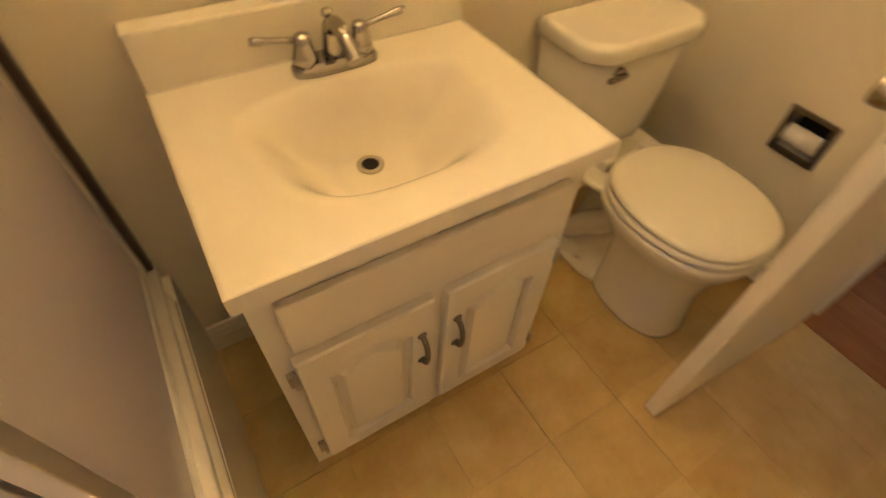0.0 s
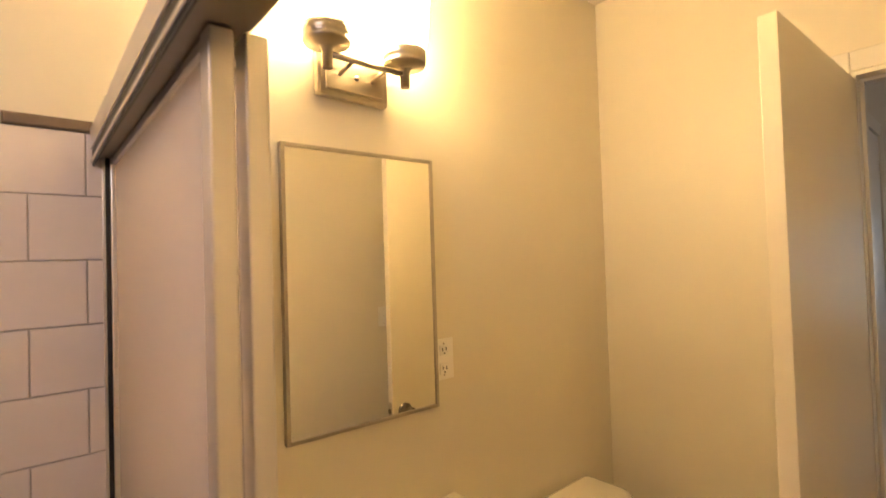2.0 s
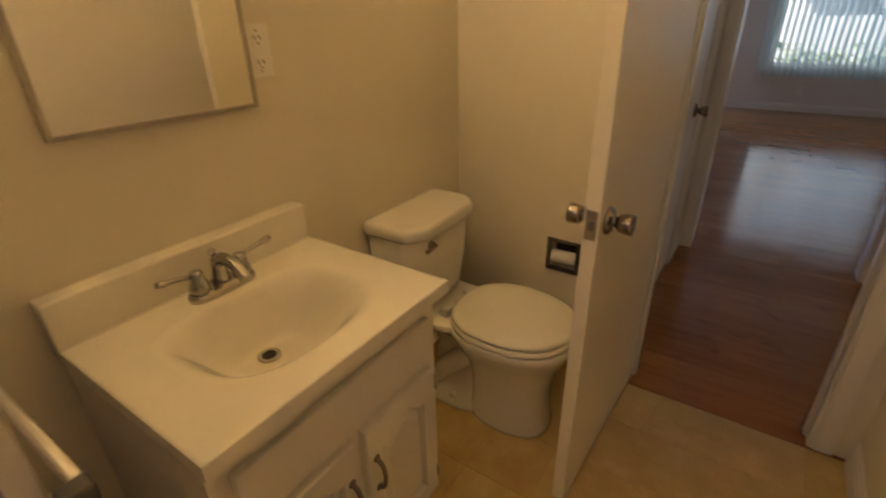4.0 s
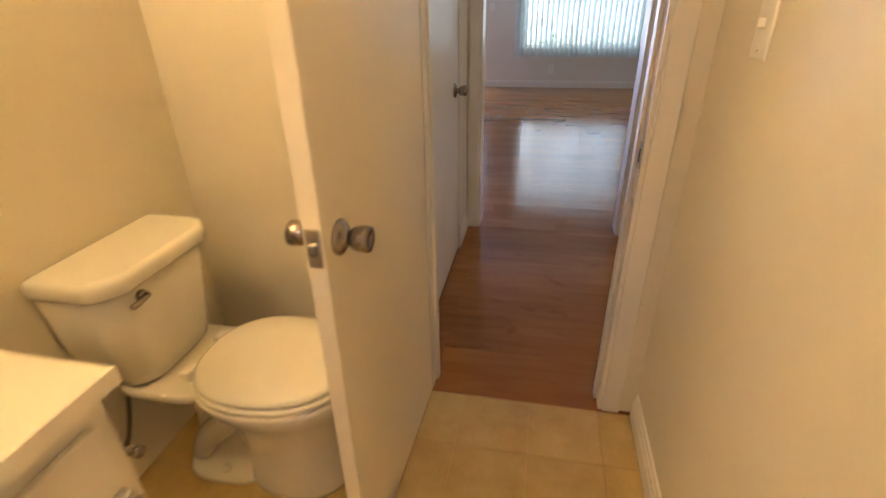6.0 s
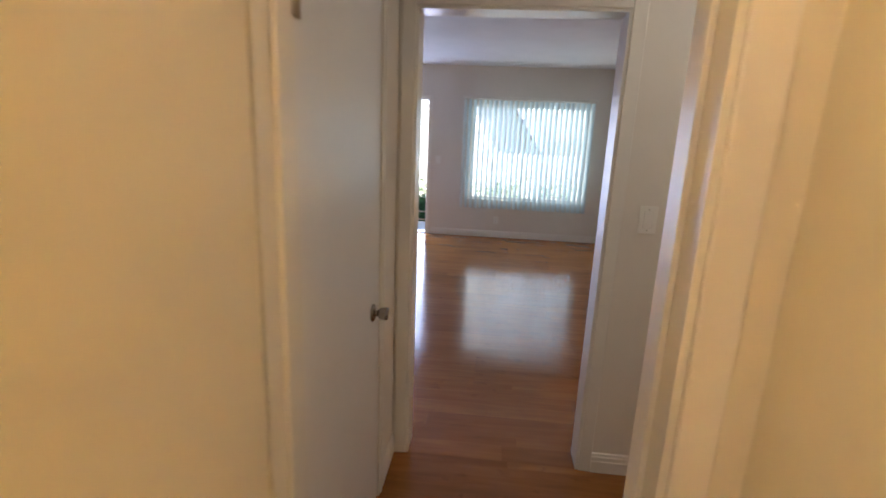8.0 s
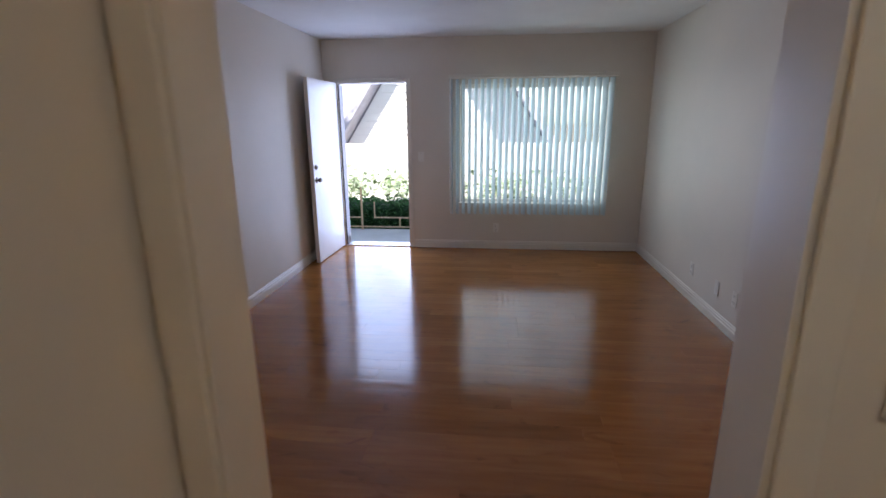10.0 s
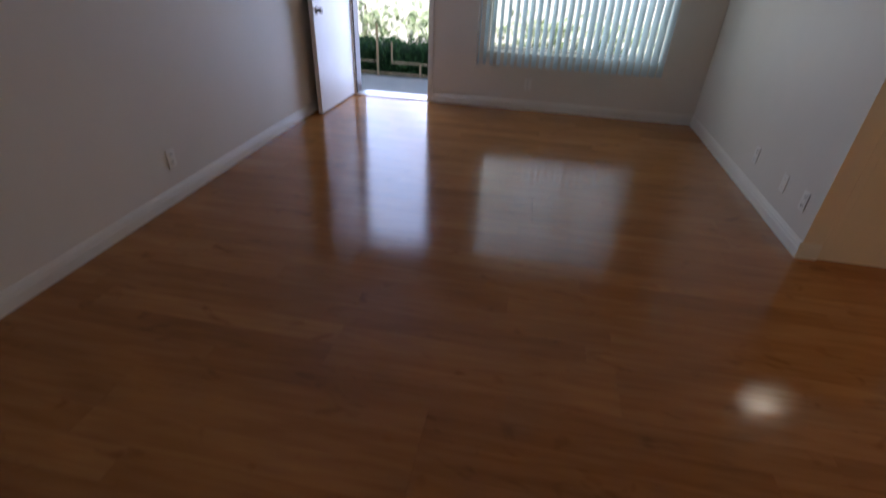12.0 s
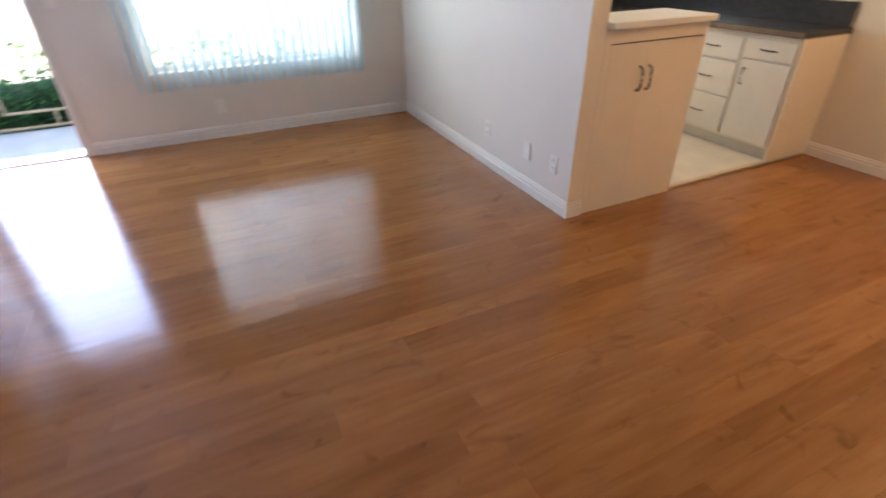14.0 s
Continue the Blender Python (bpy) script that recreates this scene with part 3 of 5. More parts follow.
# Added strip: its dark brown stands in for the unlit hinge jamb.
part("jamb_shade_strip", boxes((LX1 + 0.006, FD1 - 0.026, 0.0125, LX1 + 0.148, FD1 - 0.0122, FDZ - 0.025), bevel=0.001), SEAL_AND_SHADE_BROWN, front, "dark brown strip over the hinge jamb in place of its shade")
structure("door_sill", boxes((LX1, FD0 + 0.012, -0.012, LX1 + 0.19, FD1 - 0.012, 0.012), bevel=0.003), ALUMINIUM, "metal sill under the front door", "sill")


# ---- plates on walls ----
def wall_plate(name, at, out, label, category, kind, w=0.072, h=0.115):
    """An electrical plate at a wall; out: 'x+', 'x-', 'y+' or 'y-'."""
    th = thing(name, at, label, category)
    turn = {"y-": 0, "x+": 90, "y+": 180, "x-": -90}[out]
    m = Matrix.Translation(at) @ Matrix.Rotation(radians(turn), 4, "Z")

    def put(nm, bm, mt):
        bmesh.ops.transform(bm, matrix=m, verts=bm.verts)
        return part(nm, bm, mt, th)
    put("plate", boxes((-w / 2, -0.006, -h / 2, w / 2, -0.0005, h / 2), bevel=0.002), PLASTIC)
    if kind == "outlet":
        for z in (-0.026, 0.026):
            put("socket", boxes((-0.016, -0.0085, z - 0.015, 0.016, -0.0055, z + 0.015), bevel=0.002), PLASTIC)
            # Solid dark blocks in place of the shade inside the slots.
            put("slots", boxes((-0.008, -0.0095, z - 0.002, -0.0055, -0.008, z + 0.007), (0.0055, -0.0095, z - 0.002, 0.008, -0.008, z + 0.007), (-0.002, -0.0095, z - 0.011, 0.002, -0.008, z - 0.007)), SHADOW_LINE)
    elif kind == "rocker":
        put("rocker", boxes((-0.017, -0.0095, -0.034, 0.017, -0.0055, 0.034), bevel=0.002), PLASTIC)
        # Flat grey plate stands for the shaded gap round the rocker.
        put("rocker_gap", boxes((-0.0182, -0.0066, -0.0352, 0.0182, -0.0057, 0.0352)), RECESS)
    elif kind == "toggle":
        put("toggle", boxes((-0.005, -0.018, -0.004, 0.005, -0.0055, 0.012), bevel=0.002), PLASTIC)
    for z in ((-h / 2 + 0.014, h / 2 - 0.014) if kind != "blank" else (-0.03, 0.03)):
        bm = bmesh.new()
        lathe(bm, [(0.003, 0), (0.003, 0.0012)], (0, -0.006, z), (0, -1, 0), 10)
        put("screw", bm, NICKEL)
    return th


wall_plate("outlet", (0.696, BY1, 1.260), "y-", "ivory double wall outlet beside the mirror", "outlet", "outlet")
wall_plate("light_switch", (1.307, BY0, 1.216), "y+", "ivory toggle light switch on the bathroom wall", "light switch", "toggle")
wall_plate("light_switch", (HX1, -0.897, 1.222), "x-", "white rocker light switch beside the doorway", "light switch", "rocker")
wall_plate("light_switch", (LX1, 0.585, 1.15), "x-", "white light switch beside the front door", "light switch", "toggle")
wall_plate("outlet", (LX1, -0.35, 0.27), "x-", "white wall outlet under the window", "outlet", "outlet")
wall_plate("outlet", (5.463, LY1, 0.28), "y-", "white wall outlet above the baseboard", "outlet", "outlet")
wall_plate("outlet", (5.878, NKY, 0.29), "y+", "white wall outlet above the baseboard", "outlet", "outlet")
wall_plate("cable_plate", (6.167, NKY, 0.28), "y+", "white blank cable plate above the baseboard", "wall plate", "blank")
wall_plate("outlet", (6.676, NKY, 0.283), "y+", "white wall outlet above the baseboard", "outlet", "outlet")

# breaker panel in the hall wall
panel = thing("breaker_panel", (HX1, -1.10, 1.515), "off-white painted breaker panel with a recessed switch pocket", "breaker panel")
CY0, CY1, CZ0, CZ1 = -1.205, -0.990, 1.395, 1.666
bm = bmesh.new()
ring_out = [Vector((0, y, z)) for y, z in ((CY0, CZ0), (CY1, CZ0), (CY1, CZ1), (CY0, CZ1))]
ring_in = [Vector((0, y, z)) for y, z in ((BP0, BPZ0), (BP1, BPZ0), (BP1, BPZ1), (BP0, BPZ1))]
loft(bm, [[p + Vector((x, 0, 0)) for p in ring] for ring, x in ((ring_out, HX1 - 0.0005), (ring_out, HX1 - 0.004), (ring_in, HX1 - 0.004), (ring_in, HX1 - 0.0005))], False, False)
part("cover", bm, WALL_PAINT, panel)
for z in (CZ1 - 0.003, CZ0 - 0.001):
    part("cover_lip", boxes((HX1 - 0.007, CY0, z, HX1 - 0.0005, CY1, z + 0.004), bevel=0.001), WALL_PAINT, panel)
part("pocket", boxes((HX1, BP0 + 0.0005, BPZ1 - 0.003, HX1 + 0.049, BP1 - 0.0005, BPZ1 - 0.0005), (HX1, BP0 + 0.0005, BPZ0 + 0.0005, HX1 + 0.049, BP1 - 0.0005, BPZ0 + 0.003), (HX1, BP0 + 0.0005, BPZ0 + 0.003, HX1 + 0.049, BP0 + 0.003, BPZ1 - 0.003),
                       (HX1, BP1 - 0.003, BPZ0 + 0.003, HX1 + 0.049, BP1 - 0.0005, BPZ1 - 0.003)), WALL_PAINT, panel)
part("inner_plate", boxes((HX1 + 0.022, BP0 + 0.003, BPZ0 + 0.003, HX1 + 0.030, BP1 - 0.003, 1.488), (HX1 + 0.022, BP0 + 0.003, 1.533, HX1 + 0.030, BP1 - 0.003, BPZ1 - 0.003), (HX1 + 0.022, BP0 + 0.003, 1.488, HX1 + 0.030, BP0 + 0.022, 1.533),
                            (HX1 + 0.022, BP1 - 0.018, 1.488, HX1 + 0.030, BP1 - 0.003, 1.533), bevel=0.001), PLASTIC, panel)
part("slot_back", boxes((HX1 + 0.040, BP0 + 0.003, 1.470, HX1 + 0.048, BP1 - 0.003, 1.550)), RECESS, panel)
for k in range(4):
    y = BP0 + 0.026 + k * 0.0225
    part("breaker", boxes((HX1 + 0.026, y, 1.491, HX1 + 0.039, y + 0.019, 1.530), bevel=0.002), RECESS, panel)
for z, y0, y1 in ((1.5425, -1.112, -1.066), (1.481, -1.14, -1.046)):
    part("label_strip", boxes((HX1 + 0.0205, y0, z - 0.0012, HX1 + 0.0225, y1, z + 0.0012)), SHADOW_LINE, panel)
for y in (CY0 + 0.016, CY1 - 0.016):
    bm = bmesh.new()
    lathe(bm, [(0.005, 0), (0.005, 0.0015), (0.002, 0.0025)], (HX1 - 0.004, y, CZ0 + 0.018), (-1, 0, 0), 12)
    part("screw", bm, PLASTIC, panel)

# ---- shower and tub ----
tub = thing("bathtub", (-0.4, 0.12, 0), "white enamel bathtub along the wall", "bathtub")
bm = bmesh.new()
bx, by = (BX0 + TUBX) / 2 - 0.02, (BY0 + BY1) / 2
hx, hy = 0.30, 0.66
outer = [(TUBX, BY0 + 0.003), (TUBX, BY1 - 0.003), (BX0 + 0.003, BY1 - 0.003), (BX0 + 0.003, BY0 + 0.003)]
box(bm, TUBX - 0.02, BY0 + 0.003, 0.0, TUBX, BY1 - 0.003, TUBZ - 0.03, bevel=0.003)
part("apron", bm, CHINA, tub)
bm = bmesh.new()
n = 48
sq = []
for i in range(n):
    a = 2 * math.pi * (i + 0.5) / n
    c, s = math.cos(a), math.sin(a)
    k = 1 / max(abs(c), abs(s))
    sq.append(Vector(((BX0 + TUBX) / 2 + c * k * (TUBX - BX0 - 0.004) / 2, by + s * k * (BY1 - BY0 - 0.006) / 2, 0)))
rings = [[p + Vector((0, 0, TUBZ - 0.04)) for p in sq], [p + Vector((0, 0, TUBZ)) for p in sq]]
for z, f in ((TUBZ, 1.0), (TUBZ - 0.02, 0.96), (0.16, 0.86), (0.08, 0.74), (0.07, 0.3)):
    ring = super_ring(bx, by, z, hx * f, hy * f, 3.2, n)
    rings.append(ring[:])
# start the inner rings at the same bearing as the rim
loft(bm, rings, True)
part("basin", bm, CHINA, tub)

shower = thing("shower_door", (-0.049, BY1, TUBZ), "sliding obscure-glass shower doors in a metal frame, slid open", "shower door")
part("header_rail", boxes((-0.0990, BY0 + 0.002, 1.735, -0.0430, BY1 - 0.002, 1.775), bevel=0.003), DARK_NICKEL, shower)
part("header_lip", boxes((-0.1035, BY0 + 0.002, 1.751, -0.0985, BY1 - 0.002, 1.786), bevel=0.001), ALUMINIUM, shower)
part("header_groove", boxes((-0.1005, BY0 + 0.002, 1.722, -0.0985, BY1 - 0.002, 1.7505)), BLACK_SEAL_HOLLOW, shower)
part("header_edge", boxes((-0.1035, BY0 + 0.002, 1.7275, -0.1006, BY1 - 0.002, 1.7335), bevel=0.001), ALUMINIUM, shower)
part("bottom_track", boxes((-0.082, BY0 + 0.002, TUBZ, -0.012, BY1 - 0.002, TUBZ + 0.022), bevel=0.003), ALUMINIUM, shower)
part("wall_jamb", boxes((-0.08, BY1 - 0.020, TUBZ + 0.022, -0.028, BY1 - 0.001, 1.735), bevel=0.002), ALUMINIUM, shower)
part("jamb_edge", boxes((-0.0875, BY1 - 0.013, TUBZ + 0.022, -0.0843, BY1 - 0.001, 1.735), bevel=0.001), ALUMINIUM, shower)
part("jamb_edge", boxes((-0.0865, BY1 - 0.0215, TUBZ + 0.022, -0.0843, BY1 - 0.0185, 1.735)), ALUMINIUM, shower)
part("jamb_seal", boxes((-0.084, BY1 - 0.026, TUBZ + 0.022, -0.07, BY1 - 0.014, 1.735)), BLACK_SEAL_HOLLOW, shower)
part("jamb_seal", boxes((-0.0295, BY1 - 0.026, TUBZ + 0.022, -0.016, BY1 - 0.002, 1.735), bevel=0.001), SEAL_AND_SHADE_BROWN, shower, "dark brown seal strip")
part("wall_jamb", boxes((-0.08, BY0 + 0.001, TUBZ + 0.022, -0.028, BY0 + 0.020, 1.735), bevel=0.002), ALUMINIUM, shower)
for xc, y0, y1, pull in ((-0.068, 0.240, 0.845, 1), (-0.04, 0.238, 0.850, 0)):
    sash = part("sliding_panel", boxes((xc - 0.010, y0, TUBZ + 0.026, xc + 0.010, y0 + 0.026, 1.734), (xc - 0.010, y1 - 0.010, TUBZ + 0.026, xc + 0.010, y1, 1.734),
                                       (xc - 0.008, y0 + 0.026, TUBZ + 0.026, xc + 0.008, y1 - 0.010, TUBZ + 0.055), (xc - 0.008, y0 + 0.026, 1.722, xc + 0.008, y1 - 0.010, 1.734), bevel=0.002), ALUMINIUM, shower)
    pane = part("pane", boxes((xc - 0.0025, y0 + 0.02, TUBZ + 0.05, xc + 0.0025, y1 - 0.006, 1.726)), FROSTED, sash)
    if not pull:
        part("towel_bar", boxes((-0.017, 0.227, 0.985, -0.006, 0.765, 1.003), bevel=0.003), ALUMINIUM, shower, "flat metal towel bar")
        # Black all over: shade of the bracket's hollow end put into its colour.
        part("bar_bracket", boxes((xc + 0.010, 0.205, 0.978, -0.005, 0.227, 1.008), bevel=0.003), BLACK_SEAL_HOLLOW, shower)
        part("bar_bracket", boxes((xc + 0.010, 0.765, 0.977, -0.005, 0.790, 1.025), bevel=0.003), ALUMINIUM, shower)

# Added unseen window, assumed from the cool light on the shower tiles.
w2 = tagged(thing("window_2", (BX0, 0.10, 1.70), "assumed small obscure-glass window above the tub, out of view", "window"), kind="structure")
part("window_frame", boxes((BX0 - 0.06, -0.25, 1.70, BX0 - 0.02, -0.22, 2.20), (BX0 - 0.06, 0.42, 1.70, BX0 - 0.02, 0.45, 2.20), (BX0 - 0.06, -0.22, 1.70, BX0 - 0.02, 0.42, 1.73), (BX0 - 0.06, -0.22, 2.17, BX0 - 0.02, 0.42, 2.20), bevel=0.002), ALUMINIUM, w2)
w2p = part("pane", boxes((BX0 - 0.045, -0.225, 1.725, BX0 - 0.041, 0.425, 2.175)), FROSTED, w2)

# ---- vanity ----
vanity = thing("vanity_cabinet", (0.42, 0.65, 0), "white two-door bathroom vanity cabinet with arched panels", "vanity")
VX0, VX1, VF = 0.132, 0.712, 0.403
part("face_panel", boxes((VX0, VF, 0.09, VX1, VF + 0.018, 0.753), bevel=0.001), CABINET, vanity)
for x in (VX0, VX1 - 0.016):
    part("side_panel", boxes((x, VF + 0.018, 0.09, x + 0.016, 0.868, 0.753)), CABINET, vanity)
part("bottom_panel", boxes((VX0 + 0.016, VF + 0.018, 0.09, VX1 - 0.016, 0.868, 0.106)), CABINET, vanity)
part("toe_kick", boxes((VX0 + 0.01, VF + 0.06, 0.0, VX1 - 0.01, 0.868, 0.09)), CABINET, vanity)
part("false_drawer_front", boxes((VX0 + 0.035, VF - 0.016, 0.585, VX1 - 0.035, VF, 0.703), bevel=0.004), CABINET, vanity)


def arch_outline(x0, x1, z0, z1, rise, n=18):
    pts = [(x0, z0), ((x0 + x1) / 2, z0), (x1, z0), (x1, (z0 + z1) / 2), (x1, z1)]
    for i in range(1, n):
        t = i / n
        u = min(1.0, max(0.0, (t - 0.14) / 0.72))
        pts.append((x1 + (x0 - x1) * t, z1 + rise * math.sin(math.pi * u) ** 0.8))
    return pts + [(x0, z1), (x0, (z0 + z1) / 2)]


def to_frame(pts, x0, x1, z0, z1):
    """The same run of points, laid along the door's rectangle."""
    n = len(pts) - 6
    top = [(x1 + (x0 - x1) * (i + 1) / n, z1) for i in range(n - 1)]
    return [(x0, z0), ((x0 + x1) / 2, z0), (x1, z0), (x1, (z0 + z1) / 2), (x1, z1)] + top + [(x0, z1), (x0, (z0 + z1) / 2)]


def arched_door(x0, x1, z0, z1, y, handle_x):
    """A cabinet door: routed frame with an arched head round a raised panel."""
    door = part("door", boxes((x0 + 0.002, y - 0.005, z0 + 0.002, x1 - 0.002, y - 0.0005, z1 - 0.002)), CABINET, vanity)
    e = 0.045
    inner = arch_outline(x0 + e, x1 - e, z0 + e, z1 - e - 0.034, 0.036)
    outer = to_frame(inner, x0, x1, z0, z1)
    lip = arch_outline(x0 + e + 0.006, x1 - e - 0.006, z0 + e + 0.006, z1 - e - 0.040, 0.036)
    bm = bmesh.new()
    ease = [(px + (0.003 if px == x0 else -0.003 if px == x1 else 0), pz + (0.003 if pz == z0 else -0.003 if pz == z1 else 0)) for px, pz in outer]
    rings = [(outer, 0.0), (outer, 0.015), (ease, 0.020), (inner, 0.020), (lip, 0.0055)]
    loft(bm, [[Vector((px, y - dep, pz)) for px, pz in pts] for pts, dep in rings], False, False)
    part("door_frame", bm, CABINET, door)
    pa = arch_outline(x0 + e + 0.011, x1 - e - 0.011, z0 + e + 0.011, z1 - e - 0.045, 0.035)
    pb = arch_outline(x0 + e + 0.024, x1 - e - 0.024, z0 + e + 0.026, z1 - e - 0.060, 0.030)
    bm = bmesh.new()
    loft(bm, [[Vector((px, y - dep, pz)) for px, pz in pts] for pts, dep in ((pa, 0.0045), (pa, 0.0075), (pb, 0.0175))], True, False)
    part("raised_panel", bm, CABINET, door)
    hz = z1 - 0.140
    bm = bmesh.new()
    tube(bm, curve_points([(handle_x, y - 0.017, hz - 0.045), (handle_x, y - 0.036, hz - 0.032), (handle_x, y - 0.042, hz), (handle_x, y - 0.036, hz + 0.032), (handle_x, y - 0.017, hz + 0.045)], 6), 0.0055)
    for dz in (-0.045, 0.045):
        lathe(bm, [(0.010, 0), (0.010, 0.004), (0.005, 0.008)], (handle_x, y - 0.017, hz + dz), (0, -1, 0), 14)
    part("handle", bm, DARK_NICKEL, door, "curved dark metal pull")
    return door


VM = (VX0 + VX1) / 2
d1 = arched_door(VX0 + 0.030, VM - 0.012, 0.138, 0.557, VF, VM - 0.038)
d2 = arched_door(VM + 0.012, VX1 - 0.030, 0.138, 0.557, VF, VM + 0.038)
for dd, hx_ in ((d1, VX0 + 0.022), (d2, VX1 - 0.022)):
    for z in (0.185, 0.50):
        bm = boxes((hx_ - 0.008, VF - 0.012, z - 0.018, hx_ + 0.006, VF - 0.0005, z + 0.018), bevel=0.002)
        rod(bm, (hx_ + 0.004, VF - 0.014, z - 0.02), (hx_ + 0.004, VF - 0.014, z + 0.02), 0.005)
        part("hinge", bm, NICKEL, dd)

# worktop with its moulded basin
TX0, TX1, TY0, TY1, TZ = 0.122, 0.722, 0.363, 0.868, 0.788
sink = thing("washbasin", (0.42, 0.65, 0.753), "cream cultured-marble vanity top with moulded oval basin", "washbasin")
bm = bmesh.new()
NX, NY = 70, 54
BCX, BCY, BRX, BACK, FRONT = 0.420, 0.636, 0.206, 0.094, 0.212


def basin_depth(x, y):
    dy = (y - BCY) / (BACK if y > BCY else FRONT)
    r = (abs((x - BCX) / BRX) ** 3.0 + abs(dy) ** 3.0) ** (1 / 3)
    if r >= 1:
        return 0.0
    s = min(1.0, (1 - r) / 0.66)
    return -0.122 * (s * s * (3 - 2 * s)) - 0.012 * (1 - r)


grid = [[bm.verts.new((TX0 + (TX1 - TX0) * i / NX, TY0 + (TY1 - 0.046 - TY0) * j / NY, TZ + basin_depth(TX0 + (TX1 - TX0) * i / NX, TY0 + (TY1 - 0.046 - TY0) * j / NY))) for i in range(NX + 1)] for j in range(NY + 1)]
for j in range(NY):
    for i in range(NX):
        bm.faces.new((grid[j][i], grid[j][i + 1], grid[j + 1][i + 1], grid[j + 1][i])).smooth = True
rim = [grid[0][i] for i in range(NX + 1)] + [grid[j][NX] for j in range(1, NY + 1)] + [grid[NY][i] for i in range(NX - 1, -1, -1)] + [grid[j][0] for j in range(NY - 1, 0, -1)]
low = [bm.verts.new((v.co.x, v.co.y, TZ - 0.031)) for v in rim]
for i in range(len(rim)):
    k = (i + 1) % len(rim)
    bm.faces.new((rim[k], rim[i], low[i], low[k]))
part("worktop", bm, MARBLE, sink)
part("backsplash", boxes((TX0, TY1 - 0.046, TZ - 0.031, TX1, TY1 + 0.001, 0.884), bevel=0.005), MARBLE, sink)
bm = bmesh.new()
lathe(bm, [(0.025, 0.0), (0.025, 0.004), (0.020, 0.0055), (0.016, 0.003)], (BCX, 0.640, TZ - 0.131), (0, 0, 1), 28)
drain = part("drain_ring", bm, NICKEL, sink, "metal drain ring")
bm = bmesh.new()
lathe(bm, [(0.0158, 0.001), (0.0158, 0.0042)], (BCX, 0.640, TZ - 0.131), (0, 0, 1), 24)
part("drain_hole", bm, DARK_HOLE, drain)

# faucet
faucet = thing("faucet", (0.425, 0.805, TZ), "chrome centre-set faucet with two lever handles", "faucet")
bm = bmesh.new()
fy = 0.768
loft(bm, [super_ring(0.425, fy, TZ + z, 0.078 * f, 0.027 * f, 3.0, 36) for z, f in ((0.0, 1.0), (0.010, 1.0), (0.018, 0.94), (0.022, 0.82))])
part("base", bm, CHROME, faucet)
bm = bmesh.new()
lathe(bm, [(0.021, 0.018), (0.018, 0.035), (0.015, 0.06), (0.013, 0.075)], (0.425, fy, TZ), (0, 0, 1))
tube(bm, curve_points([(0.425, fy + 0.002, TZ + 0.055), (0.425, fy - 0.020, TZ + 0.082), (0.425, fy - 0.060, TZ + 0.078), (0.425, fy - 0.098, TZ + 0.052)], 6), 0.0125, 14)
lathe(bm, [(0.006, 0.06), (0.005, 0.080), (0.009, 0.084), (0.009, 0.092), (0.003, 0.095)], (0.425, fy + 0.010, TZ), (0, 0, 1), 14)
part("spout", bm, CHROME, faucet)
for s in (-1, 1):
    cx = 0.425 + s * 0.051
    bm = bmesh.new()
    lathe(bm, [(0.023, 0.016), (0.021, 0.030), (0.015, 0.052), (0.015, 0.060), (0.012, 0.066), (0.003, 0.069)], (cx, fy, TZ), (0, 0, 1))
    h = part("handle", bm, CHROME, faucet)
    bm = bmesh.new()
    tube(bm, [(cx + s * 0.004, fy, TZ + 0.058), (cx + s * 0.03, fy - 0.002, TZ + 0.064), (cx + s * 0.055, fy - 0.004, TZ + 0.069), (cx + s * 0.072, fy - 0.005, TZ + 0.072), (cx + s * 0.084, fy - 0.005, TZ + 0.074)], [0.006, 0.005, 0.0055, 0.0075, 0.006], 12)
    part("lever", bm, CHROME, h)

# mirror cabinet
mc = thing("mirror", (0.445, BY1, 1.485), "rectangular mirror in a thin metal frame", "mirror")
MX0, MX1, MZ0, MZ1 = 0.234, 0.653, 1.143, 1.811
part("frame", boxes((MX0, 0.859, MZ0, MX0 + 0.009, BY1 + 0.008, MZ1), (MX1 - 0.009, 0.859, MZ0, MX1, BY1 + 0.008, MZ1), (MX0 + 0.009, 0.859, MZ0, MX1 - 0.009, BY1 + 0.008, MZ0 + 0.009),
                    (MX0 + 0.009, 0.859, MZ1 - 0.009, MX1 - 0.009, BY1 + 0.008, MZ1), bevel=0.001), NICKEL, mc, "thin brushed metal frame")
part("glass", boxes((MX0 + 0.008, 0.8625, MZ0 + 0.008, MX1 - 0.008, BY1 - 0.001, MZ1 - 0.008)), MIRROR, mc, "silvered mirror glass")

mc.rotation_euler.z, mc.location.y = radians(-2.2), BY1 - 0.012  # the cabinet stands a little askew

# vanity light
vl = thing("vanity_light", (0.425, BY1, 2.0), "two-lamp brushed nickel vanity light with lit glass shades", "wall lamp")
part("backplate", boxes((0.320, 0.846, 1.945, 0.519, BY1 - 0.0005, 2.065), bevel=0.010), NICKEL, vl)
bm = bmesh.new()
lathe(bm, [(0.006, 0), (0.006, 0.006), (0.003, 0.009)], (0.420, 0.838, 1.998), (0, -1, 0), 14)
part("finial", bm, NICKEL, vl)
part("backplate_step", boxes((0.340, 0.838, 1.960, 0.497, 0.847, 2.050), bevel=0.004), NICKEL, vl)
bm = bmesh.new()
rod(bm, (0.310, 0.775, 2.010), (0.520, 0.775, 2.010), 0.0065)
part("crossbar", bm, NICKEL, vl)
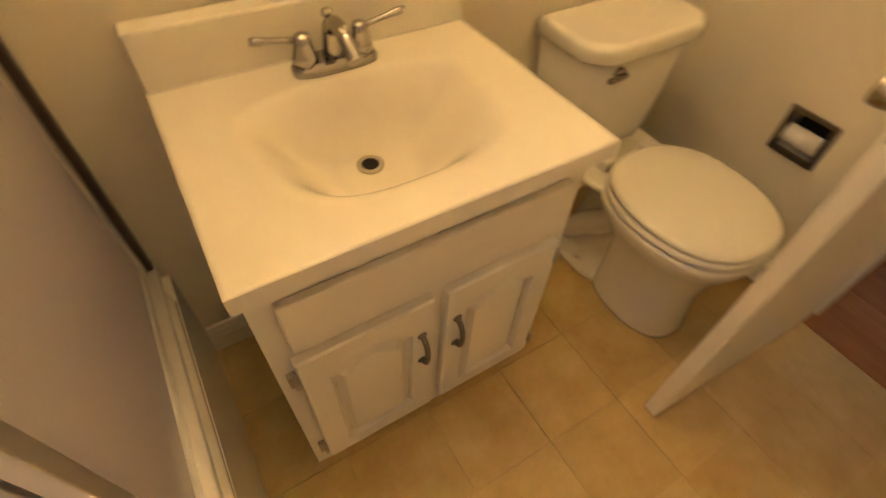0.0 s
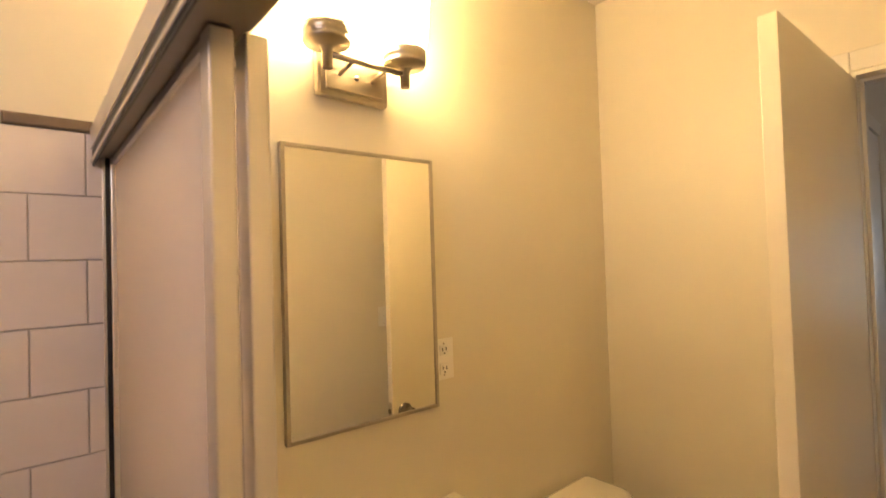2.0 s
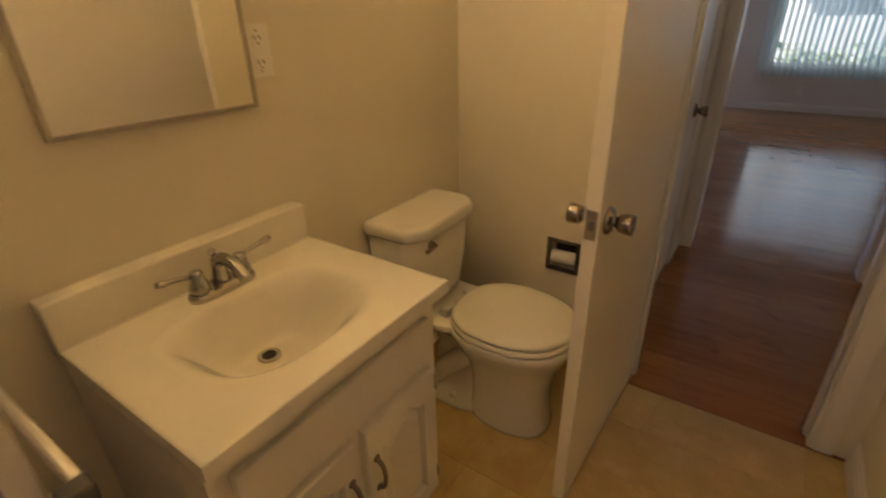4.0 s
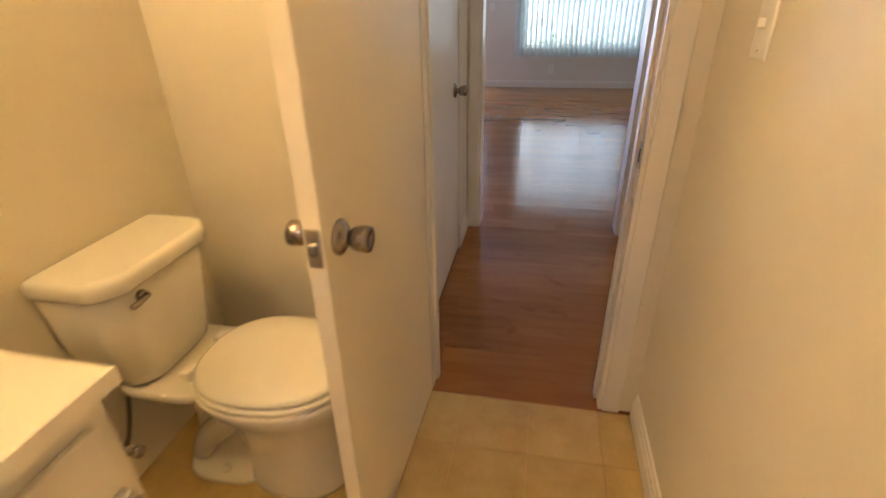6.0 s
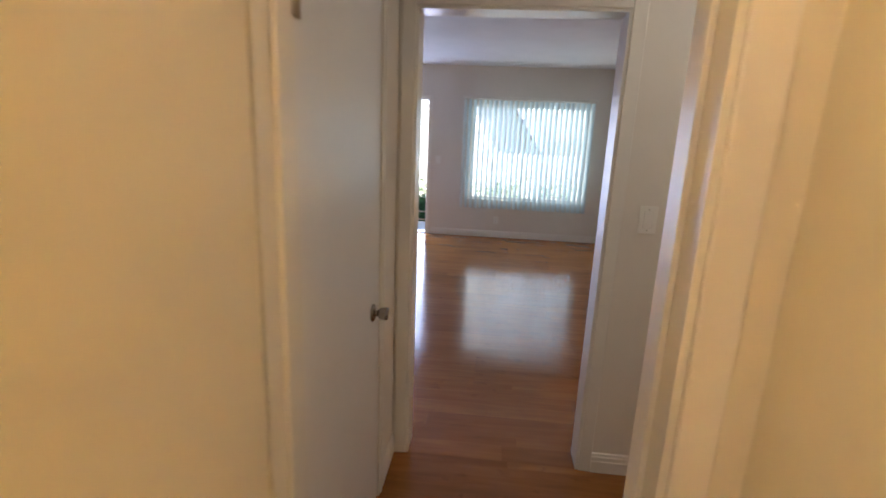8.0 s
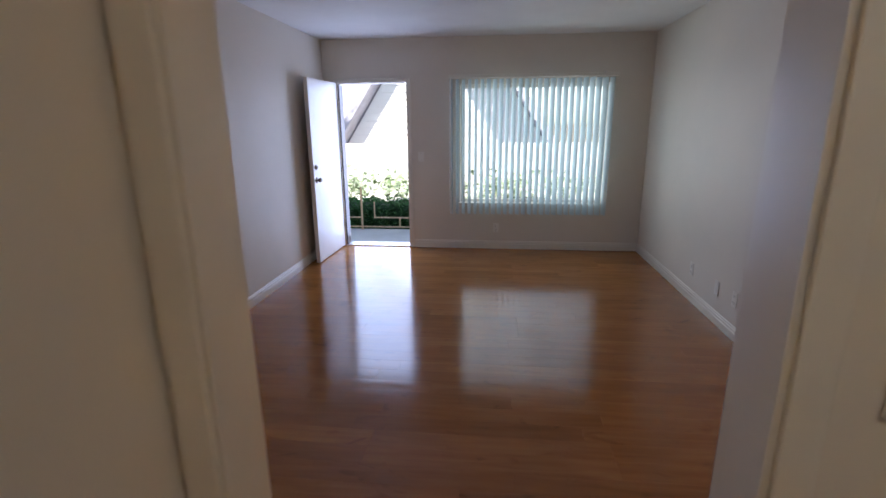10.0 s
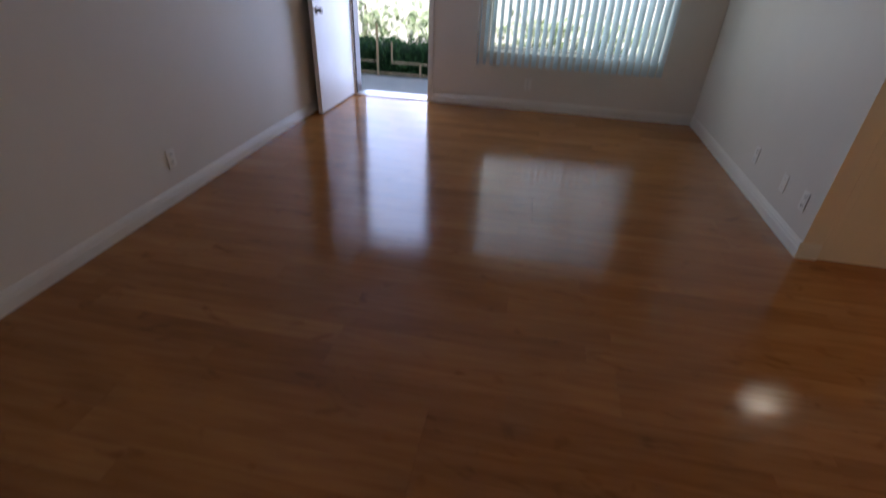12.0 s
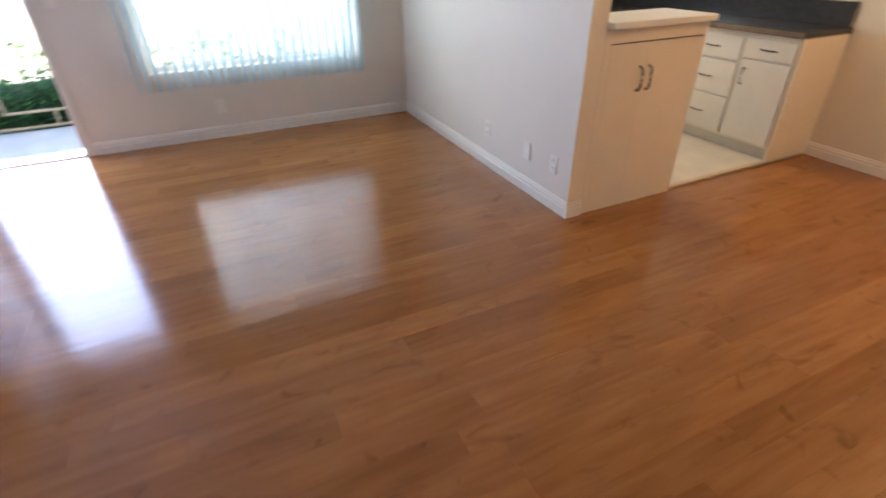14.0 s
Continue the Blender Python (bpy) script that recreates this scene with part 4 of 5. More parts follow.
for cx in (0.375, 0.465):
    bm = bmesh.new()
    rod(bm, (cx, 0.845, 1.998), (cx, 0.775, 2.010), 0.0055)
    part("arm", bm, NICKEL, vl)
for cx in (0.310, 0.520):
    bm = bmesh.new()
    lathe(bm, [(0.0, -0.042), (0.011, -0.042), (0.013, 0.0), (0.022, 0.006), (0.050, 0.010), (0.053, 0.018), (0.047, 0.022), (0.053, 0.026), (0.053, 0.048), (0.048, 0.050), (0.034, 0.030)], (cx, 0.775, 2.020))
    cup = part("lamp_cup", bm, NICKEL, vl)
    bm = bmesh.new()
    lathe(bm, [(0.030, 0.045), (0.052, 0.055), (0.060, 0.08), (0.064, 0.13), (0.068, 0.19), (0.064, 0.19), (0.050, 0.06)], (cx, 0.775, 2.020))
    part("shade", bm, SHADE_GLOW, cup, "lit white glass shade")

vl.location.z -= 0.013

# ---- toilet ----
TCX = 1.170


def chamfer_ring(cx, cy, z, rx, ry, cut=0.045):
    """A rectangle whose two front corners are cut off, all corners slightly rounded."""
    corners = [(cx + rx, cy + ry), (cx - rx, cy + ry), (cx - rx, cy - ry + cut), (cx - rx + cut * 1.25, cy - ry), (cx + rx - cut * 1.25, cy - ry), (cx + rx, cy - ry + cut)]
    ring, n = [], len(corners)
    for i, c in enumerate(corners):
        c, a, b = Vector(c), Vector(corners[i - 1]), Vector(corners[(i + 1) % n])
        r = 0.020
        p, q = c + (a - c).normalized() * r, c + (b - c).normalized() * r
        for k in range(6):
            t = k / 5
            v = p * (1 - t) ** 2 + c * 2 * t * (1 - t) + q * t * t
            ring.append(Vector((v.x, v.y, z)))
    return ring


toilet = thing("toilet", (TCX, 0.5, 0), "cream-white two-piece toilet with closed lid", "toilet")
bm = bmesh.new()
loft(bm, [chamfer_ring(TCX, 0.768, z, rx, ry, 0.040) for z, rx, ry in ((0.388, 0.120, 0.070), (0.402, 0.142, 0.082), (0.44, 0.158, 0.087), (0.55, 0.178, 0.092), (0.690, 0.190, 0.095))])
tank = part("tank", bm, CHINA, toilet)
bm = bmesh.new()
loft(bm, [chamfer_ring(TCX, 0.757, z, rx, ry, 0.045) for z, rx, ry in ((0.688, 0.196, 0.105), (0.694, 0.201, 0.110), (0.720, 0.201, 0.110), (0.730, 0.196, 0.105), (0.733, 0.184, 0.094))])
part("tank_lid", bm, CHINA, toilet)
bm = bmesh.new()
lathe(bm, [(0.015, 0), (0.015, 0.010), (0.010, 0.020)], (TCX - 0.088, 0.678, 0.650), (0, -1, 0), 18)
tube(bm, [(TCX - 0.082, 0.658, 0.650), (TCX - 0.100, 0.653, 0.650), (TCX - 0.120, 0.652, 0.6495), (TCX - 0.134, 0.653, 0.649), (TCX - 0.139, 0.654, 0.649)], [0.008, 0.007, 0.0075, 0.008, 0.005], 12)
part("flush_lever", bm, KNOB_METAL, toilet, "metal flush lever")
bm = bmesh.new()
profile = ((0.0, 0.108, 0.150, 0.400, 1.0), (0.015, 0.110, 0.152, 0.400, 1.0), (0.06, 0.104, 0.142, 0.400, 1.0), (0.18, 0.102, 0.140, 0.405, 1.02), (0.25, 0.118, 0.155, 0.41, 1.08), (0.31, 0.150, 0.180, 0.42, 1.12), (0.355, 0.176, 0.196, 0.42, 1.14), (0.380, 0.182, 0.202, 0.42, 1.14), (0.390, 0.178, 0.198, 0.42, 1.14))
loft(bm, [super_ring(TCX, cy, z, rx, ry, 2.4, 44, fr) for z, rx, ry, cy, fr in profile])
part("bowl", bm, CHINA, toilet)
bm = bmesh.new()
loft(bm, [super_ring(TCX, 0.675, z, rx, ry, 5.0, 40) for z, rx, ry in ((0.300, 0.072, 0.10), (0.335, 0.104, 0.112), (0.358, 0.138, 0.124), (0.372, 0.152, 0.130), (0.386, 0.152, 0.130), (0.391, 0.146, 0.124))])
part("deck", bm, CHINA, toilet)
bm = bmesh.new()
loft(bm, [super_ring(TCX, 0.620, z, rx, ry, 3.0, 40) for z, rx, ry in ((0.0, 0.100, 0.130), (0.016, 0.100, 0.130), (0.030, 0.092, 0.124), (0.050, 0.070, 0.110), (0.075, 0.048, 0.092), (0.22, 0.044, 0.080), (0.33, 0.056, 0.092), (0.36, 0.085, 0.10))])
part("pedestal", bm, CHINA, toilet)
bm = bmesh.new()
for s in (-1, 1):
    tube(bm, curve_points([(TCX + s * 0.050, 0.52, 0.270), (TCX + s * 0.058, 0.575, 0.215), (TCX + s * 0.056, 0.640, 0.150), (TCX + s * 0.050, 0.690, 0.070)], 7), [0.030 + 0.010 * math.sin(i / 21 * math.pi) for i in range(22)], 14)
part("trapway", bm, CHINA, toilet)
for s in (-1, 1):
    bm = bmesh.new()
    lathe(bm, [(0.013, 0), (0.013, 0.008), (0.008, 0.016), (0.002, 0.018)], (TCX + s * 0.078, 0.60, 0.038), (0, 0, 1), 14)
    part("bolt_cap", bm, CHINA, toilet)
bm = bmesh.new()
loft(bm, [super_ring(TCX, 0.420, z, rx, ry, 2.3, 48, 1.18) for z, rx, ry in ((0.392, 0.178, 0.188), (0.398, 0.184, 0.194), (0.410, 0.184, 0.194), (0.414, 0.178, 0.188))])
part("seat", bm, CHINA, toilet)
bm = bmesh.new()
loft(bm, [super_ring(TCX, 0.420, z, rx, ry, 2.3, 48, 1.18) for z, rx, ry in ((0.4165, 0.172, 0.183), (0.420, 0.180, 0.190), (0.430, 0.180, 0.190), (0.436, 0.168, 0.178), (0.438, 0.12, 0.13))])
part("seat_lid", bm, CHINA, toilet)
for s in (-1, 1):
    part("seat_hinge", boxes((TCX + s * 0.075 - 0.022, 0.608, 0.388, TCX + s * 0.075 + 0.022, 0.640, 0.422), bevel=0.006), CHINA, toilet)
bm = bmesh.new()
tube(bm, curve_points([(TCX - 0.13, 0.775, 0.385), (TCX - 0.135, 0.785, 0.32), (TCX - 0.150, 0.800, 0.24), (TCX - 0.165, 0.812, 0.19)], 6), 0.006)
supply = thing("water_supply", (TCX - 0.16, 0.83, 0.18), "braided supply hose and chrome stop valve", "valve")
part("hose", bm, DARK_NICKEL, supply)
bm = bmesh.new()
rod(bm, (TCX - 0.165, BY1, 0.18), (TCX - 0.165, 0.79, 0.18), 0.009)
rod(bm, (TCX - 0.165, 0.812, 0.165), (TCX - 0.165, 0.812, 0.20), 0.011)
lathe(bm, [(0.014, 0), (0.018, 0.006), (0.018, 0.018), (0.010, 0.022)], (TCX - 0.165, 0.79, 0.18), (0, -1, 0), 16)
part("stop_valve", bm, CHROME, supply)

# recessed paper holder
tp = thing("paper_holder", (BX1, 0.395, 0.475), "recessed chrome toilet paper holder in the wall", "paper holder")
part("frame", boxes((BX1 - 0.007, 0.328, 0.406, BX1 + 0.004, 0.344, 0.542), (BX1 - 0.007, 0.446, 0.406, BX1 + 0.004, 0.462, 0.542), (BX1 - 0.007, 0.344, 0.406, BX1 + 0.004, 0.446, 0.422), (BX1 - 0.007, 0.344, 0.528, BX1 + 0.004, 0.446, 0.542), bevel=0.002), DARK_NICKEL, tp)
part("niche", boxes((BX1 + 0.060, 0.3425, 0.4205, BX1 + 0.069, 0.4475, 0.5295)), DARK_HOLE, tp)
bm = bmesh.new()
rod(bm, (BX1 + 0.012, 0.344, 0.462), (BX1 + 0.012, 0.446, 0.462), 0.008)
part("spindle", bm, DARK_NICKEL, tp)
roll = thing("paper_roll", (BX1 + 0.012, 0.395, 0.462), "small white paper roll on its spindle", "paper roll")
bm = bmesh.new()
lathe(bm, [(0.009, 0), (0.026, 0.0), (0.026, 0.094), (0.009, 0.094)], (BX1 + 0.012, 0.348, 0.462), (0, 1, 0), 28)
part("paper", bm, PAPER, roll)

# ---- window and blinds ----
win = tagged(thing("window_1", (LX1 + 0.09, (WY0 + WY1) / 2, WZ0), "white aluminium sliding window", "window"), kind="structure")
XF0, XF1 = LX1 + 0.07, LX1 + 0.12
part("window_frame", boxes((XF0, WY0, WZ0, XF1, WY0 + 0.04, WZ1), (XF0, WY1 - 0.04, WZ0, XF1, WY1, WZ1), (XF0, WY0 + 0.04, WZ0, XF1, WY1 - 0.04, WZ0 + 0.04), (XF0, WY0 + 0.04, WZ1 - 0.04, XF1, WY1 - 0.04, WZ1), bevel=0.003), TRIM_PAINT, win)
part("meeting_stile", boxes((XF0 - 0.01, -0.715, WZ0 + 0.04, XF1 - 0.005, -0.665, WZ1 - 0.04), bevel=0.003), TRIM_PAINT, win)
part("window_sill", boxes((LX1 - 0.02, WY0 - 0.02, WZ0 - 0.018, XF0, WY1 + 0.02, WZ0 + 0.002), bevel=0.003), TRIM_PAINT, win)
for y0, y1, xx in ((WY0 + 0.035, -0.69, XF0 + 0.015), (-0.69, WY1 - 0.035, XF0 + 0.03)):
    pane = part("pane", boxes((xx, y0, WZ0 + 0.035, xx + 0.004, y1, WZ1 - 0.035)), WINDOW_GLASS, win)
    pane.visible_shadow = False
blind = thing("vertical_blinds", (8.27, -0.74, 2.07), "white vinyl vertical blinds, half open", "blinds")
part("head_rail", boxes((8.245, -1.69, 2.055, 8.295, 0.235, 2.09), bevel=0.004), TRIM_PAINT, blind)
for y in (0.13, -0.72, -1.55):
    part("bracket", boxes((8.255, y - 0.012, 2.09, LX1, y + 0.012, 2.104), bevel=0.002), ALUMINIUM, blind)
SL, SW = 26, 0.089
bm = bmesh.new()
n = 7
front_, back_ = [], []
for k in range(n):
    u = (k / (n - 1) - 0.5) * SW
    bow = 0.008 * (1 - (2 * k / (n - 1) - 1) ** 2)
    front_.append((u, bow))
    back_.append((u, bow - 0.0012))
ring = [Vector((u, v, 0)) for u, v in front_] + [Vector((u, v, 0)) for u, v in reversed(back_)]
loft(bm, [[p + Vector((0, 0, z)) for p in ring] for z in (-1.60, -0.02)], True, False)
finish(bm)
slat_mesh = bpy.data.meshes.new("slat")
bm.to_mesh(slat_mesh)
bm.free()
slat_mesh.materials.append(BLIND)
rng = random.Random(4)
for k in range(SL):
    y = 0.203 - k * (1.832 / (SL - 1))
    ob = new("slat", slat_mesh)
    ob.parent = blind
    ob.matrix_parent_inverse = blind.matrix_basis.inverted()
    ob.matrix_basis = pose(8.27, y, 2.06, 0, 0, 30 + rng.uniform(-4, 4))
bm = bmesh.new()
rod(bm, (8.235, 0.205, 0.45), (8.235, 0.205, 2.05), 0.006)
part("wand", bm, TRIM_PAINT, blind)

# ---- kitchen seen past the half-height cabinet ----
pantry = thing("pantry_cabinet", (6.0, -2.57, 0), "cream half-height cabinet with two plain doors", "cabinet")
PX = NKX
part("body", boxes((PX, -2.935, 0.0, PX + 0.34, NKY - 0.112, 1.045)), DINING_PAINT, pantry)
for y0, y1, hy_ in ((-2.915, -2.4985, -2.530), (-2.4955, -2.245, -2.465)):
    d = part("door", boxes((PX - 0.0025, y0, 0.07, PX - 0.0005, y1, 0.965), bevel=0.0008), DINING_PAINT, pantry)
    bm = bmesh.new()
    tube(bm, curve_points([(PX - 0.004, hy_, 0.715), (PX - 0.030, hy_, 0.730), (PX - 0.034, hy_, 0.78), (PX - 0.030, hy_, 0.830), (PX - 0.004, hy_, 0.845)], 5), 0.0065)
    part("handle", bm, DARK_NICKEL, d, "dark metal bar handle")
# Solid dark strip stands in for the shaded gap above the doors.
part("door_gap_shade", boxes((PX - 0.002, -2.905, 0.967, PX - 0.0003, -2.245, 0.973)), SHADOW_LINE, pantry)
ledge = tagged(part("ledge_top", boxes((PX - 0.045, -2.940, 1.045, PX + 0.34, NKY - 0.112, 1.080), bevel=0.006), TRIM_PAINT), "cream ledge on the half-height cabinet", "worktop")


def kitchen_unit(x0, x1, rows, label):
    """A base unit facing +y: rows of (z0, z1, kind)."""
    u = thing("kitchen_cabinet", ((x0 + x1) / 2, -4.15, 0), label, "cabinet", "kitchen base cabinets")
    part("body", boxes((x0, SY, 0.10, x1, -3.94, 0.865)), CABINET, u)
    part("toe_kick", boxes((x0, SY, 0.004, x1, -3.99, 0.10)), RECESS, u)
    for z0, z1, kind in rows:
        d = part("drawer" if kind == "h" else "door", boxes((x0 + 0.012, -3.94, z0, x1 - 0.012, -3.922, z1), bevel=0.003), CABINET, u)
        xc, zc = (x0 + x1) / 2, (z0 + z1) / 2
        bm = bmesh.new()
        if kind == "h":
            tube(bm, curve_points([(xc - 0.05, -3.922, zc), (xc - 0.042, -3.898, zc), (xc + 0.042, -3.898, zc), (xc + 0.05, -3.922, zc)], 5), 0.006)
        else:
            xh = x1 - 0.06
            tube(bm, curve_points([(xh, -3.922, z1 - 0.17), (xh, -3.898, z1 - 0.16), (xh, -3.898, z1 - 0.07), (xh, -3.922, z1 - 0.06)], 5), 0.006)
        part("handle", bm, DARK_NICKEL, d)
    return u


# Cream where the cabinets are white: warm dining light put into the colour.
tagged(part("end_panel", boxes((5.742, SY, 0.0, 5.7585, -3.925, 0.864), bevel=0.001), DINING_PAINT), "kitchen cabinet end panel, its cream holding the warm dining light", "end panel")
kitchen_unit(5.76, 6.16, [(0.70, 0.83, "h"), (0.12, 0.685, "v")], "white kitchen cabinet with one drawer and one door")
kitchen_unit(6.16, 6.66, [(0.66, 0.83, "h"), (0.40, 0.645, "h"), (0.12, 0.385, "h")], "white kitchen cabinet with three drawers")
kitchen_unit(6.66, 7.38, [(0.70, 0.83, "h"), (0.12, 0.685, "v")], "white kitchen cabinet with one drawer and one door")
tagged(part("worktop", boxes((5.74, SY, 0.865, KX1, -3.90, 0.905), (7.38, -3.90, 0.865, KX1, NKY - 0.115, 0.905), bevel=0.004), BLACK_TOP), "black stone kitchen worktop", "worktop")
tagged(part("worktop_edge", boxes((5.742, -3.899, 0.870, 7.379, -3.893, 0.902), bevel=0.001), TILE_CAP), "brown edge strip along the kitchen worktop", "edge strip")
tagged(part("backsplash", boxes((5.76, SY, 0.905, KX1, SY + 0.02, 1.06), (KX1 - 0.02, SY + 0.02, 0.905, KX1, NKY - 0.115, 1.06), bevel=0.002), BLACK_TOP), "black stone backsplash behind the worktop", "backsplash")
u = thing("sink_cabinet", (7.7, -3.0, 0), "white kitchen cabinet under the sink", "cabinet")
part("body", boxes((7.42, -3.90, 0.10, KX1, NKY - 0.115, 0.864)), CABINET, u)
part("toe_kick", boxes((7.47, -3.90, 0.004, KX1, NKY - 0.115, 0.10)), RECESS, u)
for y0, y1 in ((-3.88, -3.30), (-3.28, -2.70), (-2.68, -2.25)):
    part("door", boxes((7.402, y0, 0.12, 7.42, y1, 0.83), bevel=0.003), CABINET, u)
ks = thing("kitchen_sink", (7.66, -2.95, 0.90), "stainless steel kitchen sink with faucet", "sink")
part("rim", boxes((7.44, -3.30, 0.905, 7.90, -3.275, 0.913), (7.44, -2.625, 0.905, 7.90, -2.60, 0.913), (7.44, -3.275, 0.905, 7.465, -2.625, 0.913), (7.875, -3.275, 0.905, 7.90, -2.625, 0.913), bevel=0.002), STEEL, ks)
# Flat plate; its darker metal stands in for the shaded hollow basin.
part("basin", boxes((7.465, -3.275, 0.906, 7.875, -2.625, 0.909)), DARK_NICKEL, ks)
bm = bmesh.new()
tube(bm, curve_points([(7.93, -2.95, 0.905), (7.93, -2.95, 1.10), (7.86, -2.95, 1.16), (7.74, -2.95, 1.12)], 6), 0.012)
part("spout", bm, CHROME, ks)

win3 = tagged(thing("window_3", (KX1 + 0.06, (KW0 + KW1) / 2, KWZ0), "white framed kitchen window over the sink", "window"), kind="structure")
part("window_frame", boxes((KX1 + 0.07, KW0, KWZ0, KX1 + 0.11, KW0 + 0.04, KWZ1), (KX1 + 0.07, KW1 - 0.04, KWZ0, KX1 + 0.11, KW1, KWZ1), (KX1 + 0.07, KW0 + 0.04, KWZ0, KX1 + 0.11, KW1 - 0.04, KWZ0 + 0.04), (KX1 + 0.07, KW0 + 0.04, KWZ1 - 0.04, KX1 + 0.11, KW1 - 0.04, KWZ1), bevel=0.003), TRIM_PAINT, win3)
pane = part("pane", boxes((KX1 + 0.088, KW0 + 0.035, KWZ0 + 0.035, KX1 + 0.092, KW1 - 0.035, KWZ1 - 0.035)), WINDOW_GLASS, win3)
pane.visible_shadow = False

# lamps on the ceiling
# Unseen lamp, added only to lift the brightness of the hall.
hl = thing("hall_fill_light", (2.35, -1.35, HZ), "unseen round ceiling light added to brighten the hall", "ceiling light")
bm = bmesh.new()
lathe(bm, [(0.14, 0), (0.14, -0.02), (0.13, -0.025)], (2.35, -1.35, HZ))
part("base", bm, NICKEL, hl)
bm = bmesh.new()
lathe(bm, [(0.128, -0.02), (0.128, -0.045), (0.10, -0.075), (0.04, -0.09), (0.001, -0.092)], (2.35, -1.35, HZ))
part("diffuser", bm, HALL_FILL_GLOW, hl)
kl = thing("kitchen_ceiling_light", (7.14, -3.27, LZ), "round lit kitchen ceiling light", "ceiling light")
bm = bmesh.new()
lathe(bm, [(0.17, 0), (0.17, -0.02), (0.16, -0.025)], (7.14, -3.27, LZ))
part("base", bm, NICKEL, kl)
bm = bmesh.new()
lathe(bm, [(0.140, -0.02), (0.140, -0.05), (0.11, -0.085), (0.045, -0.10), (0.001, -0.102)], (7.14, -3.27, LZ))
part("diffuser", bm, KITCHEN_GLOW, kl)
# Unseen lamp assumed from the warm dining light; set clear of floor reflections.
dl = thing("dining_ceiling_light", (3.95, -3.80, LZ), "unseen dining ceiling light, placed for the warm light there", "ceiling light")
bm = bmesh.new()
lathe(bm, [(0.10, 0), (0.10, -0.02), (0.04, -0.035)], (3.95, -3.80, LZ))
part("base", bm, NICKEL, dl)
bm = bmesh.new()
lathe(bm, [(0.12, -0.02), (0.19, -0.045), (0.225, -0.09), (0.19, -0.135), (0.10, -0.165), (0.001, -0.172)], (3.95, -3.80, LZ))
part("globe", bm, DINING_GLOW, dl)

# ---- outdoors ----
structure("ground", boxes((8.5, -300, -0.4, 400, 300, -0.20)), SOIL, "planted ground outside", "ground")
structure("pavement", boxes((LX1 + 0.15, -6.0, -0.2, 9.55, 7.0, -0.035)), CONCRETE, "grey concrete walkway outside the front door", "walkway")
structure("roof_eave", boxes((LX1 + 0.15, -6.0, 2.62, 9.35, 7.0, 2.75)), EXTERIOR, "overhanging roof above the walkway", "eave")
# Added out of view so no sun patch falls through the bathroom window.
structure("roof_eave", boxes((-1.75, -1.4, 2.56, BX0 - 0.12, 1.6, 2.66)), EXTERIOR, "added unseen overhang keeping sun off the bathroom window", "eave")
structure("house_shell", boxes((LX1 + 0.002, -7.0, -0.2, LX1 + 0.15, SY - 0.12, 2.62), (LX1 + 0.002, LY1 + 0.12, -0.2, LX1 + 0.15, 8.0, 2.62), (LX1 + 0.002, SY - 0.12, LZ + 0.1, LX1 + 0.15, LY1 + 0.12, 2.62), (LX1 + 0.002, SY - 0.12, 0, LX1 + 0.15, NKY - 0.11, LZ)), EXTERIOR, "beige stucco front wall outside", "wall")

rail = thing("railing", (9.50, 1.2, 0), "low tan painted metal railing in a geometric pattern", "railing")
for y in [k * 1.18 - 6.56 for k in range(12)]:
    part("post", boxes((9.485, y - 0.012, -0.035, 9.515, y + 0.012, 0.62), bevel=0.002), RAIL_PAINT, rail)
    part("upright", boxes((9.49, y - 0.21, 0.165, 9.51, y - 0.19, 0.40), bevel=0.002), RAIL_PAINT, rail)
    part("upright", boxes((9.49, y - 0.60, 0.02, 9.51, y - 0.58, 0.145), bevel=0.002), RAIL_PAINT, rail)
    part("bar", boxes((9.49, y - 1.165, 0.145, 9.51, y - 0.19, 0.165), bevel=0.002), RAIL_PAINT, rail)
    part("bar", boxes((9.49, y - 1.168, 0.0, 9.51, y - 0.012, 0.02), bevel=0.002), RAIL_PAINT, rail)


def leaves(bm, count, center, size, rng, leaf=0.05, hollow=0.5):
    """Small folded leaves scattered through the outer part of an uneven mound."""
    for _ in range(count):
        d = Vector((rng.uniform(-1, 1), rng.uniform(-1, 1), rng.uniform(-1, 1)))
        if d.length < 0.05:
            continue
        d = d / max(abs(d.x), abs(d.y), abs(d.z)) * rng.uniform(hollow, 1.0)
        wob = 1 + 0.22 * noise.noise(Vector((d.x * 3 + center[0], d.y * 9 + center[1], d.z * 3)))
        p = Vector(center) + Vector((d.x * size[0] * wob, d.y * size[1], d.z * size[2] * wob))
        q = Euler((rng.uniform(-1.2, 1.2), rng.uniform(-1.2, 1.2), rng.uniform(0, 6.3))).to_matrix()
        s = leaf * rng.uniform(0.6, 1.4)
        a, b, c, e = (q @ Vector(v) * s + p for v in ((0, -1, 0), (0.45, 0, 0.12), (0, 1, 0), (-0.45, 0, 0.12)))
        va, vb, vc, ve = (bm.verts.new(v) for v in (a, b, c, e))
        bm.faces.new((va, vb, vc))
        bm.faces.new((va, vc, ve))


rng = random.Random(9)
bm = bmesh.new()
leaves(bm, 34000, (10.05, 0.4, 0.06), (0.30, 5.5, 0.29), rng, 0.030, 0.80)
for k in range(44):
    y = -5.0 + k * 0.25
    box(bm, 9.83 + rng.uniform(-0.03, 0.03), y - 0.15, -0.2, 10.27, y + 0.15, 0.27 + rng.uniform(-0.03, 0.03), bevel=0.06, seg=1)
tagged(part("hedge", bm, HEDGE), "clipped dark green hedge behind the railing", "hedge", kind="stuff")
bm = bmesh.new()
